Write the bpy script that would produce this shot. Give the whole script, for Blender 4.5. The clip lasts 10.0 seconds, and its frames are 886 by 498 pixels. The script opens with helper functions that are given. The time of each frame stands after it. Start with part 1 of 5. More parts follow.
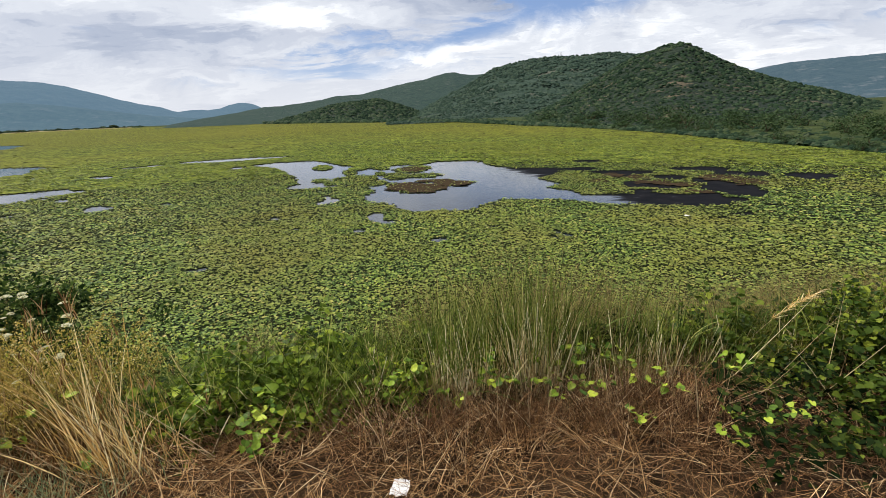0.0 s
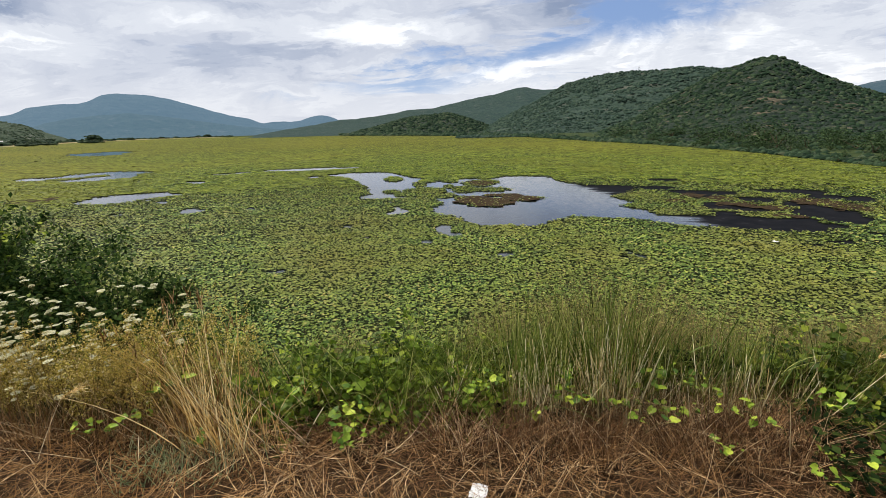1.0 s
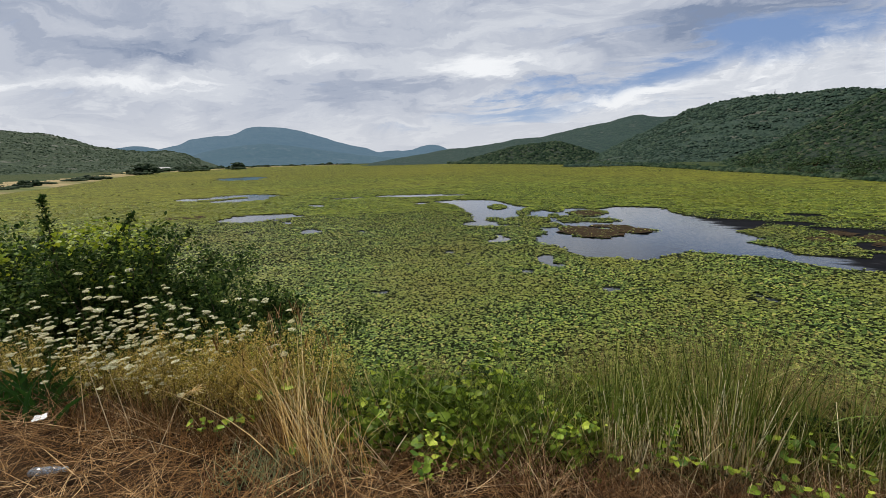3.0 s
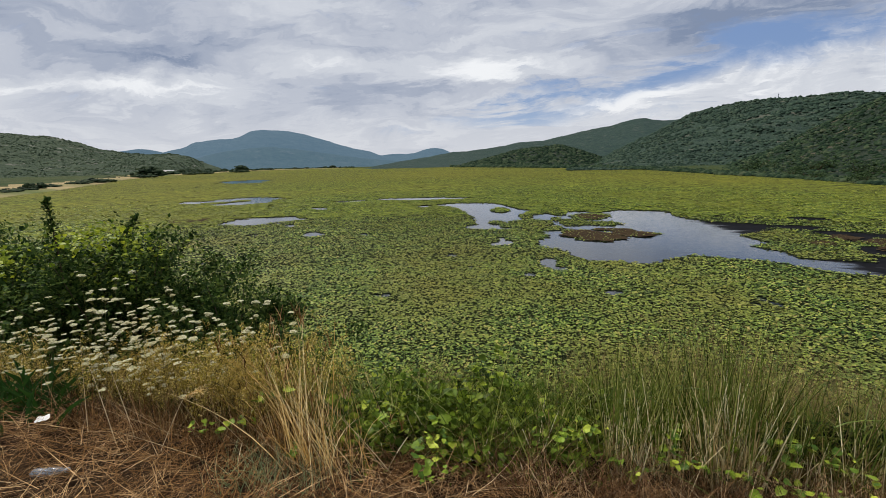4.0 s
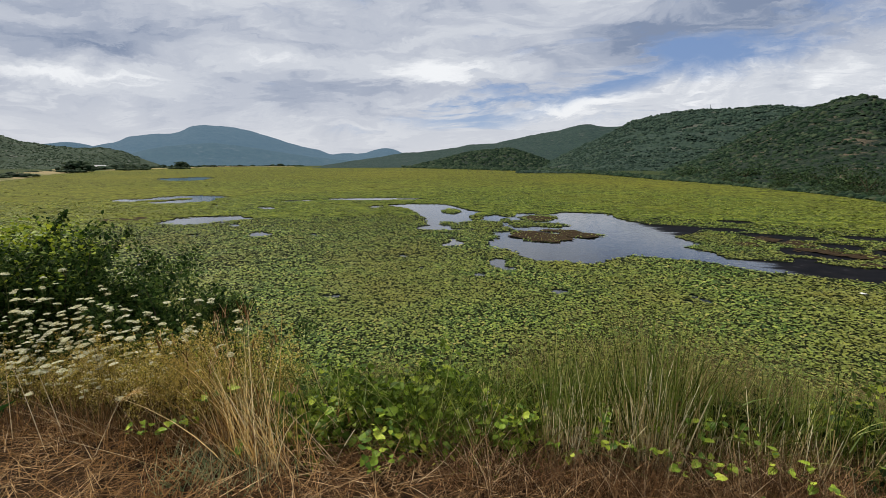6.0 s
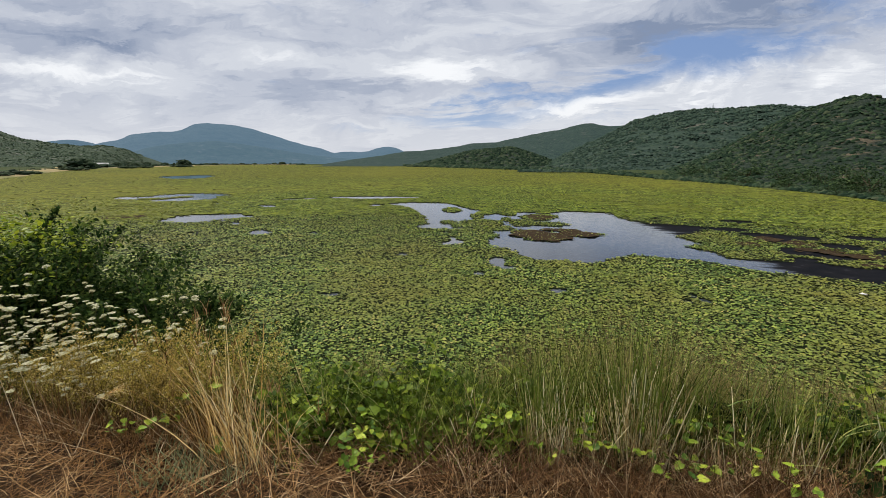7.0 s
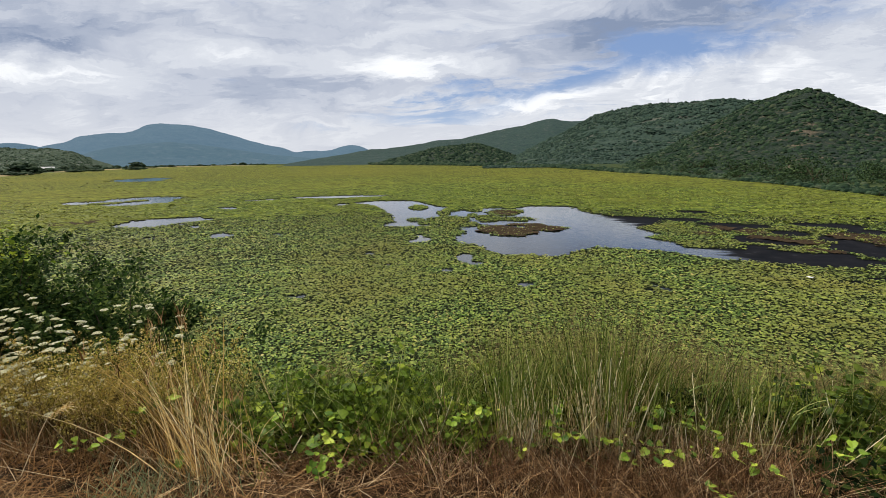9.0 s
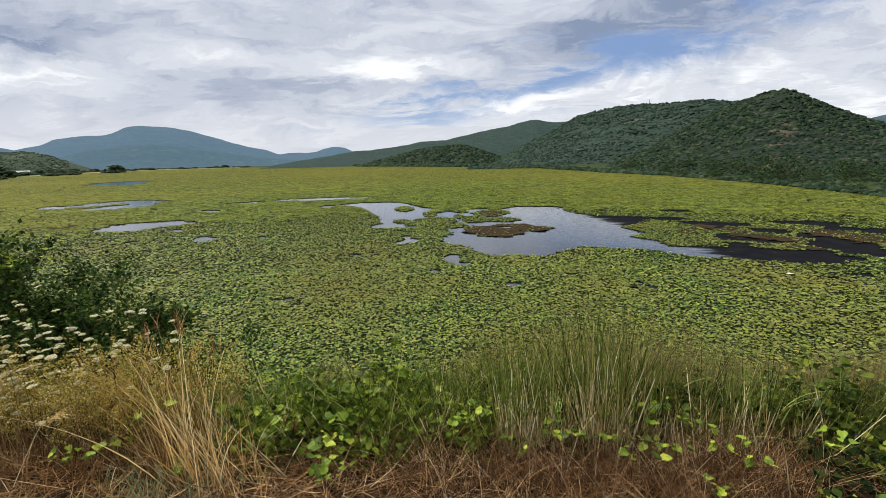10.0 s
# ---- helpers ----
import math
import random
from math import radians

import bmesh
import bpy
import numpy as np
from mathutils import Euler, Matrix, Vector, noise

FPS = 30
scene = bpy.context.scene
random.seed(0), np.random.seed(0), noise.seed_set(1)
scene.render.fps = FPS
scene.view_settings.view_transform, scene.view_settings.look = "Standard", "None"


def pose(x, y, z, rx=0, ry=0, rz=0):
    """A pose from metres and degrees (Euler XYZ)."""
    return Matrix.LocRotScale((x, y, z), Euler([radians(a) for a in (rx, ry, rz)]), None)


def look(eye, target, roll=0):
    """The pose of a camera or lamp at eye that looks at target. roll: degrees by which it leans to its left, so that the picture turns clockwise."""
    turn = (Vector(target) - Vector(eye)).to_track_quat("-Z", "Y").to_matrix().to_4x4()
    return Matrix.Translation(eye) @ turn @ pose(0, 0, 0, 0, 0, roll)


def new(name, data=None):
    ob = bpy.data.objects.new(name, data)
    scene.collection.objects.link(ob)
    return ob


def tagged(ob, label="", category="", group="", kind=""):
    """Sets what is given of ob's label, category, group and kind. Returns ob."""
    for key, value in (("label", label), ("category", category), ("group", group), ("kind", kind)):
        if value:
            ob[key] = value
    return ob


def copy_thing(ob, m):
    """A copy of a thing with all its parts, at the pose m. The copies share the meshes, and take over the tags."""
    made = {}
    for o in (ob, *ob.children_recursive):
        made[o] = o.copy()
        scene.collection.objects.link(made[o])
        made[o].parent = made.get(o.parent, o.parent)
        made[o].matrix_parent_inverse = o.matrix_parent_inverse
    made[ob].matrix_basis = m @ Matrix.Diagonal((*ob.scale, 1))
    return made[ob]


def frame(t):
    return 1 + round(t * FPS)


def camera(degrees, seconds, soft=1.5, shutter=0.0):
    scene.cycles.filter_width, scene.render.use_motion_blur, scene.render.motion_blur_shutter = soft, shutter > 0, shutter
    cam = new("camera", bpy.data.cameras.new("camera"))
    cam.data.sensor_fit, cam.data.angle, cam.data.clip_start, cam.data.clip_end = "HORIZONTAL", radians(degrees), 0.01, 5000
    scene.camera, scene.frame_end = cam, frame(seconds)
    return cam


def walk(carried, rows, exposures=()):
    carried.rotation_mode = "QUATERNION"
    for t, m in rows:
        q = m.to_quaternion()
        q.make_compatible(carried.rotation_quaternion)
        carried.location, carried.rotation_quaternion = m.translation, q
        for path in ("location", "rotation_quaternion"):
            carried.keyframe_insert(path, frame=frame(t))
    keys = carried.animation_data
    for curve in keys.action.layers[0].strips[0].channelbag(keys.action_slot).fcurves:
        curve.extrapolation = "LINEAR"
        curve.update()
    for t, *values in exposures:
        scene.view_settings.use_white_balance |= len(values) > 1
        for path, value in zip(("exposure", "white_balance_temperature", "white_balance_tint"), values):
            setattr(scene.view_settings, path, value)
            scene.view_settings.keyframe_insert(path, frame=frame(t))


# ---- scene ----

# ---------------------------------------------------------------- camera
cam = camera(86.5, 10.0, soft=0.5)
PATH = [
    (0, pose(0.000, 0.000, 4.999, 73.91, 0, 3.97) @ pose(0, 0, 0, 0, 0, -2.29)),
    (0.5, pose(-0.074, -0.095, 5.033, 74.37, 0, 7.28) @ pose(0, 0, 0, 0, 0, -1.70)),
    (1, pose(-0.111, -0.134, 5.042, 75.75, 0, 11.87) @ pose(0, 0, 0, 0, 0, -1.50)),
    (1.5, pose(-0.110, -0.051, 5.053, 77.01, 0, 16.43) @ pose(0, 0, 0, 0, 0, -1.58)),
    (2, pose(-0.088, -0.032, 5.068, 77.97, 0, 20.60) @ pose(0, 0, 0, 0, 0, -1.73)),
    (2.5, pose(-0.082, -0.064, 5.051, 78.92, 0, 23.54) @ pose(0, 0, 0, 0, 0, -1.43)),
    (4, pose(-0.067, -0.070, 5.044, 79.76, 0, 24.70) @ pose(0, 0, 0, 0, 0, -1.30)),
    (4.5, pose(-0.069, -0.107, 5.046, 80.12, 0, 23.29) @ pose(0, 0, 0, 0, 0, -0.86)),
    (5, pose(-0.060, -0.128, 5.053, 79.93, 0, 20.21) @ pose(0, 0, 0, 0, 0, -0.52)),
    (5.5, pose(-0.044, -0.159, 5.043, 79.82, 0, 18.70) @ pose(0, 0, 0, 0, 0, -0.18)),
    (7, pose(0.090, -0.081, 5.021, 79.65, 0, 18.92) @ pose(0, 0, 0, 0, 0, 0.01)),
    (7.5, pose(0.120, -0.053, 5.009, 79.49, 0, 19.12) @ pose(0, 0, 0, 0, 0, 0.06)),
    (8, pose(0.155, -0.037, 5.005, 79.41, 0, 19.27) @ pose(0, 0, 0, 0, 0, 0.08)),
    (8.5, pose(0.117, -0.030, 4.999, 79.40, 0, 17.92) @ pose(0, 0, 0, 0, 0, -0.26)),
    (9, pose(0.100, -0.050, 5.019, 79.29, 0, 14.95) @ pose(0, 0, 0, 0, 0, -1.02)),
    (9.5, pose(0.061, -0.078, 5.010, 79.38, 0, 13.16) @ pose(0, 0, 0, 0, 0, -1.27)),
    (10, pose(0.034, -0.084, 5.021, 79.40, 0, 13.22) @ pose(0, 0, 0, 0, 0, -1.36)),
]
walk(cam, PATH, exposures=((0, 0.22), (1, 0.20), (2.5, -0.03), (4, -0.11), (5.5, -0.11), (7.5, 0.02), (9, 0.08), (10, 0.10)))

# ---------------------------------------------------------------- world and sun
SUN_AZ, SUN_EL = radians(75), radians(52)      # azimuth to the left of +y
rng = np.random.default_rng(7)


def sun_way():
    return Vector((-math.sin(SUN_AZ) * math.cos(SUN_EL), math.cos(SUN_AZ) * math.cos(SUN_EL), math.sin(SUN_EL)))


sun = new("sun", bpy.data.lights.new("sun", "SUN"))
sun.data.energy, sun.data.angle, sun.data.color = 4.0, radians(9), (1.0, 0.94, 0.84)
sun.matrix_world = look((0, 0, 60), Vector((0, 0, 60)) - sun_way())


class Nodes:
    """Short hand for node trees."""

    def __init__(self, tree):
        self.t = tree

    def add(self, kind, **values):
        n = self.t.nodes.new(kind)
        for k, v in values.items():
            setattr(n, k, v)
        return n

    def put(self, socket, value):
        if isinstance(value, bpy.types.NodeSocket):
            self.t.links.new(value, socket)
        elif value is not None:
            socket.default_value = value

    def math(self, op, a, b=None, c=None, clamp=False):
        n = self.add("ShaderNodeMath", operation=op, use_clamp=clamp)
        for s, v in zip(n.inputs, (a, b, c)):
            self.put(s, v)
        return n.outputs[0]

    def noise(self, vec, scale, detail=4, rough=0.55, distort=0.0, colour=False):
        n = self.add("ShaderNodeTexNoise")
        self.put(n.inputs["Vector"], vec)
        for k, v in (("Scale", scale), ("Detail", detail), ("Roughness", rough), ("Distortion", distort)):
            self.put(n.inputs[k], v)
        return n.outputs["Color" if colour else "Fac"]

    def ramp(self, fac, stops, ease="LINEAR"):
        n = self.add("ShaderNodeValToRGB")
        n.color_ramp.interpolation = ease
        while len(n.color_ramp.elements) < len(stops):
            n.color_ramp.elements.new(0.5)
        for e, (p, c) in zip(n.color_ramp.elements, stops):
            e.position = p
            e.color = (*c, 1) if isinstance(c, tuple) else (c, c, c, 1)
        self.put(n.inputs[0], fac)
        return n.outputs[0]

    def mix(self, fac, a, b, blend="MIX"):
        n = self.add("ShaderNodeMix", data_type="RGBA", blend_type=blend)
        for s, v in ((n.inputs[0], fac), (n.inputs[6], a), (n.inputs[7], b)):
            self.put(s, (*v, 1) if isinstance(v, tuple) and len(v) == 3 else v)
        return n.outputs[2]

    def mapping(self, vec, scale=(1, 1, 1), turn=(0, 0, 0), shift=(0, 0, 0)):
        n = self.add("ShaderNodeMapping")
        self.put(n.inputs[0], vec)
        n.inputs[1].default_value, n.inputs[2].default_value, n.inputs[3].default_value = shift, turn, scale
        return n.outputs[0]


def sky_world():
    world = bpy.data.worlds.new("cloudy_sky")
    scene.world = world
    world.use_nodes = True
    world.node_tree.nodes.clear()
    k = Nodes(world.node_tree)
    way = k.add("ShaderNodeTexCoord").outputs["Generated"]
    sky = k.add("ShaderNodeTexSky", sky_type="NISHITA", sun_disc=False, sun_elevation=SUN_EL, sun_rotation=-SUN_AZ)
    sep = k.add("ShaderNodeSeparateXYZ")
    k.put(sep.inputs[0], way)
    x, y, z = sep.outputs
    zz = k.math("ADD", k.math("MAXIMUM", z, 0.0), 0.20)
    com = k.add("ShaderNodeCombineXYZ")
    k.put(com.inputs[0], k.math("DIVIDE", x, zz))
    k.put(com.inputs[1], k.math("DIVIDE", y, zz))
    flat = com.outputs[0]                                   # the cloud deck, seen from below
    big = k.noise(k.mapping(flat, (1, 1, 1), (0, 0, 0.5), (3.1, 1.7, 0)), 0.55, 3, 0.5)
    fine = k.noise(k.mapping(flat, (0.85, 1.2, 1), (0, 0, 0.35), (0.6, 0.2, 0)), 1.7, 10, 0.6, 0.4)
    # azimuth and height in degrees, made uneven
    az = k.math("MULTIPLY", k.math("ARCTAN2", k.math("MULTIPLY", x, -1.0), y), 57.296)
    el = k.math("MULTIPLY", k.math("ARCSINE", z), 57.296)
    az = k.math("ADD", az, k.math("MULTIPLY", k.math("SUBTRACT", big, 0.5), 18.0))
    el = k.math("ADD", el, k.math("MULTIPLY", k.math("SUBTRACT", fine, 0.5), 9.0))

    def lobe(a, e, wide, high, slope=0.0):
        da = k.math("SUBTRACT", az, a)
        de = k.math("SUBTRACT", k.math("SUBTRACT", el, e), k.math("MULTIPLY", da, slope))
        q = k.math("ADD", k.math("POWER", k.math("ABSOLUTE", k.math("DIVIDE", da, wide)), 2.0), k.math("POWER", k.math("ABSOLUTE", k.math("DIVIDE", de, high)), 2.0))
        return k.math("EXPONENT", k.math("MULTIPLY", q, -1.0))

    def deck(wide, high, detail, rough, distort):
        at = k.add("ShaderNodeCombineXYZ")
        k.put(at.inputs[0], k.math("DIVIDE", az, wide))
        k.put(at.inputs[1], k.math("DIVIDE", el, high))
        return k.math("SUBTRACT", k.noise(at.outputs[0], 1.0, detail, rough, distort), 0.5)

    puff = deck(13.0, 4.6, 10, 0.62, 0.5)
    long_bands, soft_bands = deck(30.0, 5.0, 5, 0.5, 0.3), deck(11.0, 2.4, 9, 0.58, 0.6)
    # the deck breaks up towards the north-east, where the blue shows, with sunlit edges round the gap
    gap = k.math("ADD", k.math("MULTIPLY", lobe(-11, 11.5, 15, 3.6, -0.10), 0.26), k.math("MULTIPLY", lobe(14, 5.2, 10, 1.3), 0.23))
    gap = k.math("ADD", gap, k.math("MULTIPLY", lobe(3, 8.2, 9, 1.5, -0.15), 0.22))
    lit = k.math("ADD", k.math("MULTIPLY", lobe(-20, 8.0, 14, 2.6), 0.10), k.math("MULTIPLY", lobe(17, 10.2, 10, 1.7), 0.17))
    lit = k.math("SUBTRACT", lit, k.math("MULTIPLY", lobe(-12, 14.0, 17, 3.2, -0.1), 0.22))
    lit = k.math("SUBTRACT", lit, k.math("MULTIPLY", lobe(13, 8.3, 11, 0.9), 0.10))
    lit = k.math("ADD", lit, k.math("MULTIPLY", lobe(57, 8.0, 8, 1.5), 0.10))
    lit = k.math("SUBTRACT", lit, k.math("MULTIPLY", lobe(60, 13.5, 24, 4.0), 0.13))
    lit = k.math("ADD", lit, k.math("MULTIPLY", lobe(5, 6.5, 12, 2.4), 0.09))
    broken = k.ramp(k.math("ADD", k.math("DIVIDE", az, 60.0), 0.5), ((0.38, 1.0), (0.70, 0.72)), "EASE")
    cover = k.math("SUBTRACT", k.math("ADD", k.math("MULTIPLY", big, 0.35), k.math("MULTIPLY", fine, 0.75)), k.math("SUBTRACT", gap, k.math("MULTIPLY", puff, 0.55)))
    mask = k.ramp(cover, ((0.24, 0.0), (0.45, 1.0)), "EASE")
    waves = k.math("ADD", k.math("MULTIPLY", long_bands, 0.62), k.math("ADD", k.math("MULTIPLY", soft_bands, 0.46), k.math("MULTIPLY", puff, 0.42)))
    shade = k.math("ADD", k.math("ADD", 0.508, k.math("MULTIPLY", waves, broken)), lit)
    cloud = k.ramp(shade, ((0.30, (0.24, 0.30, 0.43)), (0.40, (0.41, 0.46, 0.57)), (0.47, (0.54, 0.58, 0.67)), (0.54, (0.655, 0.69, 0.76)), (0.66, (0.95, 0.97, 1.0))), "EASE")
    low = k.ramp(z, ((0.0, 1.0), (0.15, 0.0)), "EASE")
    cloud = k.mix(k.math("MULTIPLY", low, 0.5), cloud, (0.83, 0.835, 0.855))
    blue = k.mix(0.6, k.mix(1.0, sky.outputs[0], (0.085, 0.085, 0.085), "MULTIPLY"), (0.22, 0.35, 0.68))
    blue = k.mix(k.math("MULTIPLY", low, 0.6), blue, (0.60, 0.71, 0.88))
    col = k.mix(mask, blue, cloud)
    bg = k.add("ShaderNodeBackground")
    k.put(bg.inputs[0], col)
    bg.inputs[1].default_value = 1.0
    k.put(k.add("ShaderNodeOutputWorld").inputs[0], bg.outputs[0])


sky_world()


# ---------------------------------------------------------------- materials
def material(name):
    m = bpy.data.materials.new(name)
    m.use_nodes = True
    k = Nodes(m.node_tree)
    return m, k, m.node_tree.nodes["Principled BSDF"]


def leafy(name, stops, rough=0.55, through_light=0.25, patch=None, grain=40.0, gloss=0.08):
    """Leaf or blade: each island takes its own tone from stops; patch: (scale, dull colour) in the world."""
    m, k, b = material(name)
    geo = k.add("ShaderNodeNewGeometry")
    col = k.ramp(geo.outputs["Random Per Island"], stops)
    where = geo.outputs["Position"]
    if patch:
        n = k.noise(where, patch[0], 4, 0.6)
        col = k.mix(k.ramp(n, ((0.42, 0.0), (0.66, 1.0))), col, patch[1])
    g = k.noise(where, grain, 3, 0.6)
    col = k.mix(0.45, col, k.mix(1.0, col, k.ramp(g, ((0.3, 0.45), (0.7, 1.5))), "MULTIPLY"))
    k.put(b.inputs["Base Color"], col)
    b.inputs["Roughness"].default_value = rough
    b.inputs["Specular IOR Level"].default_value = gloss
    if through_light:
        tr = k.add("ShaderNodeBsdfTranslucent")
        k.put(tr.inputs[0], col)
        mx = k.add("ShaderNodeMixShader")
        mx.inputs[0].default_value = through_light
        k.put(mx.inputs[1], b.outputs[0])
        k.put(mx.inputs[2], tr.outputs[0])
        k.put(m.node_tree.nodes["Material Output"].inputs[0], mx.outputs[0])
    return m


def one_leaf(name, stops):
    """A leaf that is an object of its own."""
    m, k, b = material(name)
    col = k.ramp(k.add("ShaderNodeObjectInfo").outputs["Random"], stops)
    g = k.noise(k.add("ShaderNodeNewGeometry").outputs["Position"], 45, 3, 0.6)
    col = k.mix(0.45, col, k.mix(1.0, col, k.ramp(g, ((0.3, 0.45), (0.7, 1.5))), "MULTIPLY"))
    k.put(b.inputs["Base Color"], col)
    b.inputs["Roughness"].default_value = 0.55
    b.inputs["Specular IOR Level"].default_value = 0.2
    return m


def earthy(name, dark, light, scale=3.0, rough=0.95, bump=0.4, third=None):
    m, k, b = material(name)
    where = k.add("ShaderNodeNewGeometry").outputs["Position"]
    n = k.noise(where, scale, 8, 0.62)
    col = k.ramp(n, ((0.32, dark), (0.68, light)))
    if third:
        col = k.mix(k.ramp(k.noise(where, scale * 0.13, 4, 0.6), ((0.45, 0.0), (0.62, 1.0))), col, third)
    k.put(b.inputs["Base Color"], col)
    b.inputs["Roughness"].default_value = rough
    b.inputs["Specular IOR Level"].default_value = 0.05
    bp = k.add("ShaderNodeBump")
    bp.inputs["Strength"].default_value = bump
    bp.inputs["Distance"].default_value = 0.4 / scale
    k.put(bp.inputs["Height"], k.noise(where, scale * 4, 6, 0.6))
    k.put(b.inputs["Normal"], bp.outputs[0])
    return m


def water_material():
    """Still water that mirrors the sky; its eastern side has a painted dark reflection."""
    m, k, b = material("lake_water")
    where = k.add("ShaderNodeNewGeometry").outputs["Position"]
    k.put(b.inputs["Base Color"], k.ramp(k.noise(where, 0.25, 4), ((0.3, (0.010, 0.013, 0.014)), (0.7, (0.020, 0.024, 0.026)))))
    b.inputs["Roughness"].default_value = 0.03
    b.inputs["IOR"].default_value = 1.5
    bp = k.add("ShaderNodeBump")
    bp.inputs["Strength"].default_value = 0.10
    bp.inputs["Distance"].default_value = 0.05
    k.put(bp.inputs["Height"], k.noise(k.mapping(where, (1.2, 3.0, 1)), 2.2, 4, 0.55))
    k.put(b.inputs["Normal"], bp.outputs[0])
    # dull dark shader that stands in for the hill's reflection
    hill_reflection = k.add("ShaderNodeBsdfPrincipled")
    k.put(hill_reflection.inputs["Base Color"], k.ramp(k.noise(where, 1.1, 6, 0.6), ((0.35, (0.006, 0.007, 0.009)), (0.62, (0.011, 0.011, 0.013)), (0.74, (0.035, 0.035, 0.04)))))
    hill_reflection.inputs["Roughness"].default_value = 0.9
    hill_reflection.inputs["Specular IOR Level"].default_value = 0.01
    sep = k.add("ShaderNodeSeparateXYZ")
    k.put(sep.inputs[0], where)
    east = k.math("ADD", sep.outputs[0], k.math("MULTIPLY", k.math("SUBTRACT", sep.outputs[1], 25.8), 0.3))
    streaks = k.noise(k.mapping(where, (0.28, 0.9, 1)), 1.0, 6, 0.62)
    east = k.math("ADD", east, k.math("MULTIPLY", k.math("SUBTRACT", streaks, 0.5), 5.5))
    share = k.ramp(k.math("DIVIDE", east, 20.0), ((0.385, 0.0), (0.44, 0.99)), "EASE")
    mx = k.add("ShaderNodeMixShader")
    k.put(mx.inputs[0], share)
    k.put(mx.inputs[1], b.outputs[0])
    k.put(mx.inputs[2], hill_reflection.outputs[0])
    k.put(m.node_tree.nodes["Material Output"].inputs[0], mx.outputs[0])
    return m


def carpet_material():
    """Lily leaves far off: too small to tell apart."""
    m, k, b = material("far_lily_leaves")
    where = k.add("ShaderNodeNewGeometry").outputs["Position"]
    leaf = k.add("ShaderNodeTexVoronoi")
    k.put(leaf.inputs["Vector"], where)
    leaf.inputs["Scale"].default_value = 2.2
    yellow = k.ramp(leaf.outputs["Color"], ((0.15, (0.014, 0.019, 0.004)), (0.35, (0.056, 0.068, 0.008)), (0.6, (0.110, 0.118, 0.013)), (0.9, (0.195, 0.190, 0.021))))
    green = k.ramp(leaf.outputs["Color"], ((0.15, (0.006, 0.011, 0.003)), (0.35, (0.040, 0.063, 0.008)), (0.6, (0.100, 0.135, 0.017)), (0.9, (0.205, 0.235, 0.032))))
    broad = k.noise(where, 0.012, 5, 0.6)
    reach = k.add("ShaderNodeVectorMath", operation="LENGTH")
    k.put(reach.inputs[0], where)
    # tone goes from green to yellow with distance from the verge
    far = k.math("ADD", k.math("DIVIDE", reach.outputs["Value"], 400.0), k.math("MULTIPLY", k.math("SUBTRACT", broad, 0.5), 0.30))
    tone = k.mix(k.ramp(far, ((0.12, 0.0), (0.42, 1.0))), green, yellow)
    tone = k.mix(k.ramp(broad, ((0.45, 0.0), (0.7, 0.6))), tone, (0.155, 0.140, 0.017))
    clumps = k.noise(k.mapping(where, (0.5, 1.0, 1)), 0.55, 5, 0.7)
    tone = k.mix(0.75, tone, k.mix(1.0, tone, k.ramp(clumps, ((0.34, 0.30), (0.5, 1.0), (0.68, 1.55))), "MULTIPLY"))
    k.put(b.inputs["Base Color"], tone)
    b.inputs["Roughness"].default_value = 0.8
    b.inputs["Specular IOR Level"].default_value = 0.04
    bp = k.add("ShaderNodeBump")
    bp.inputs["Strength"].default_value = 0.5
    bp.inputs["Distance"].default_value = 0.15
    k.put(bp.inputs["Height"], leaf.outputs["Distance"])
    k.put(b.inputs["Normal"], bp.outputs[0])
    return m


def hill_material(name, tones, rock=None, scale=0.05, haze_glow=None):
    m, k, b = material(name)
    where = k.add("ShaderNodeNewGeometry").outputs["Position"]
    shrubs = k.noise(where, scale * 3, 8, 0.7)
    col = k.ramp(shrubs, ((0.36, tones[0]), (0.5, tones[1]), (0.66, tones[2])))
    if rock:
        spots = k.noise(where, scale * 1.1, 7, 0.72)
        col = k.mix(k.ramp(spots, ((0.57, 0.0), (0.64, 0.8))), col, rock)
    k.put(b.inputs["Base Color"], col)
    b.inputs["Roughness"].default_value = 0.95
    b.inputs["Specular IOR Level"].default_value = 0.1
    bp = k.add("ShaderNodeBump")
    bp.inputs["Strength"].default_value, bp.inputs["Distance"].default_value = 0.9, 0.12 / scale
    k.put(bp.inputs["Height"], k.noise(where, scale * 6, 6, 0.65))
    k.put(b.inputs["Normal"], bp.outputs[0])
    # air haze over far hills, painted as a bluish emission
    if haze_glow:
        b.inputs["Emission Color"].default_value = (*haze_glow, 1)
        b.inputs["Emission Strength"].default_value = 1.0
    return m


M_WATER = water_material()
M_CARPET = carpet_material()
# leaf shade between the pads is put into this near-black tone
M_UNDER = earthy("lily_stems_shade_colour", (0.004, 0.007, 0.003), (0.022, 0.030, 0.009), 9.0, 0.95, 0.5)
M_PAD = leafy("lily_pad_leaf", ((0.0, (0.024, 0.062, 0.011)), (0.3, (0.095, 0.165, 0.028)), (0.65, (0.218, 0.298, 0.050)), (0.9, (0.35, 0.41, 0.074)), (1.0, (0.50, 0.40, 0.13))), 0.5, 0.16, (0.15, (0.235, 0.235, 0.044)), 40, 0.18)
M_PAD_FAR = leafy("far_lily_pad_leaf", ((0.0, (0.018, 0.044, 0.007)), (0.3, (0.084, 0.136, 0.019)), (0.65, (0.182, 0.238, 0.034)), (1.0, (0.32, 0.35, 0.054))), 0.55, 0.1, (0.05, (0.155, 0.175, 0.024)), 40, 0.10)
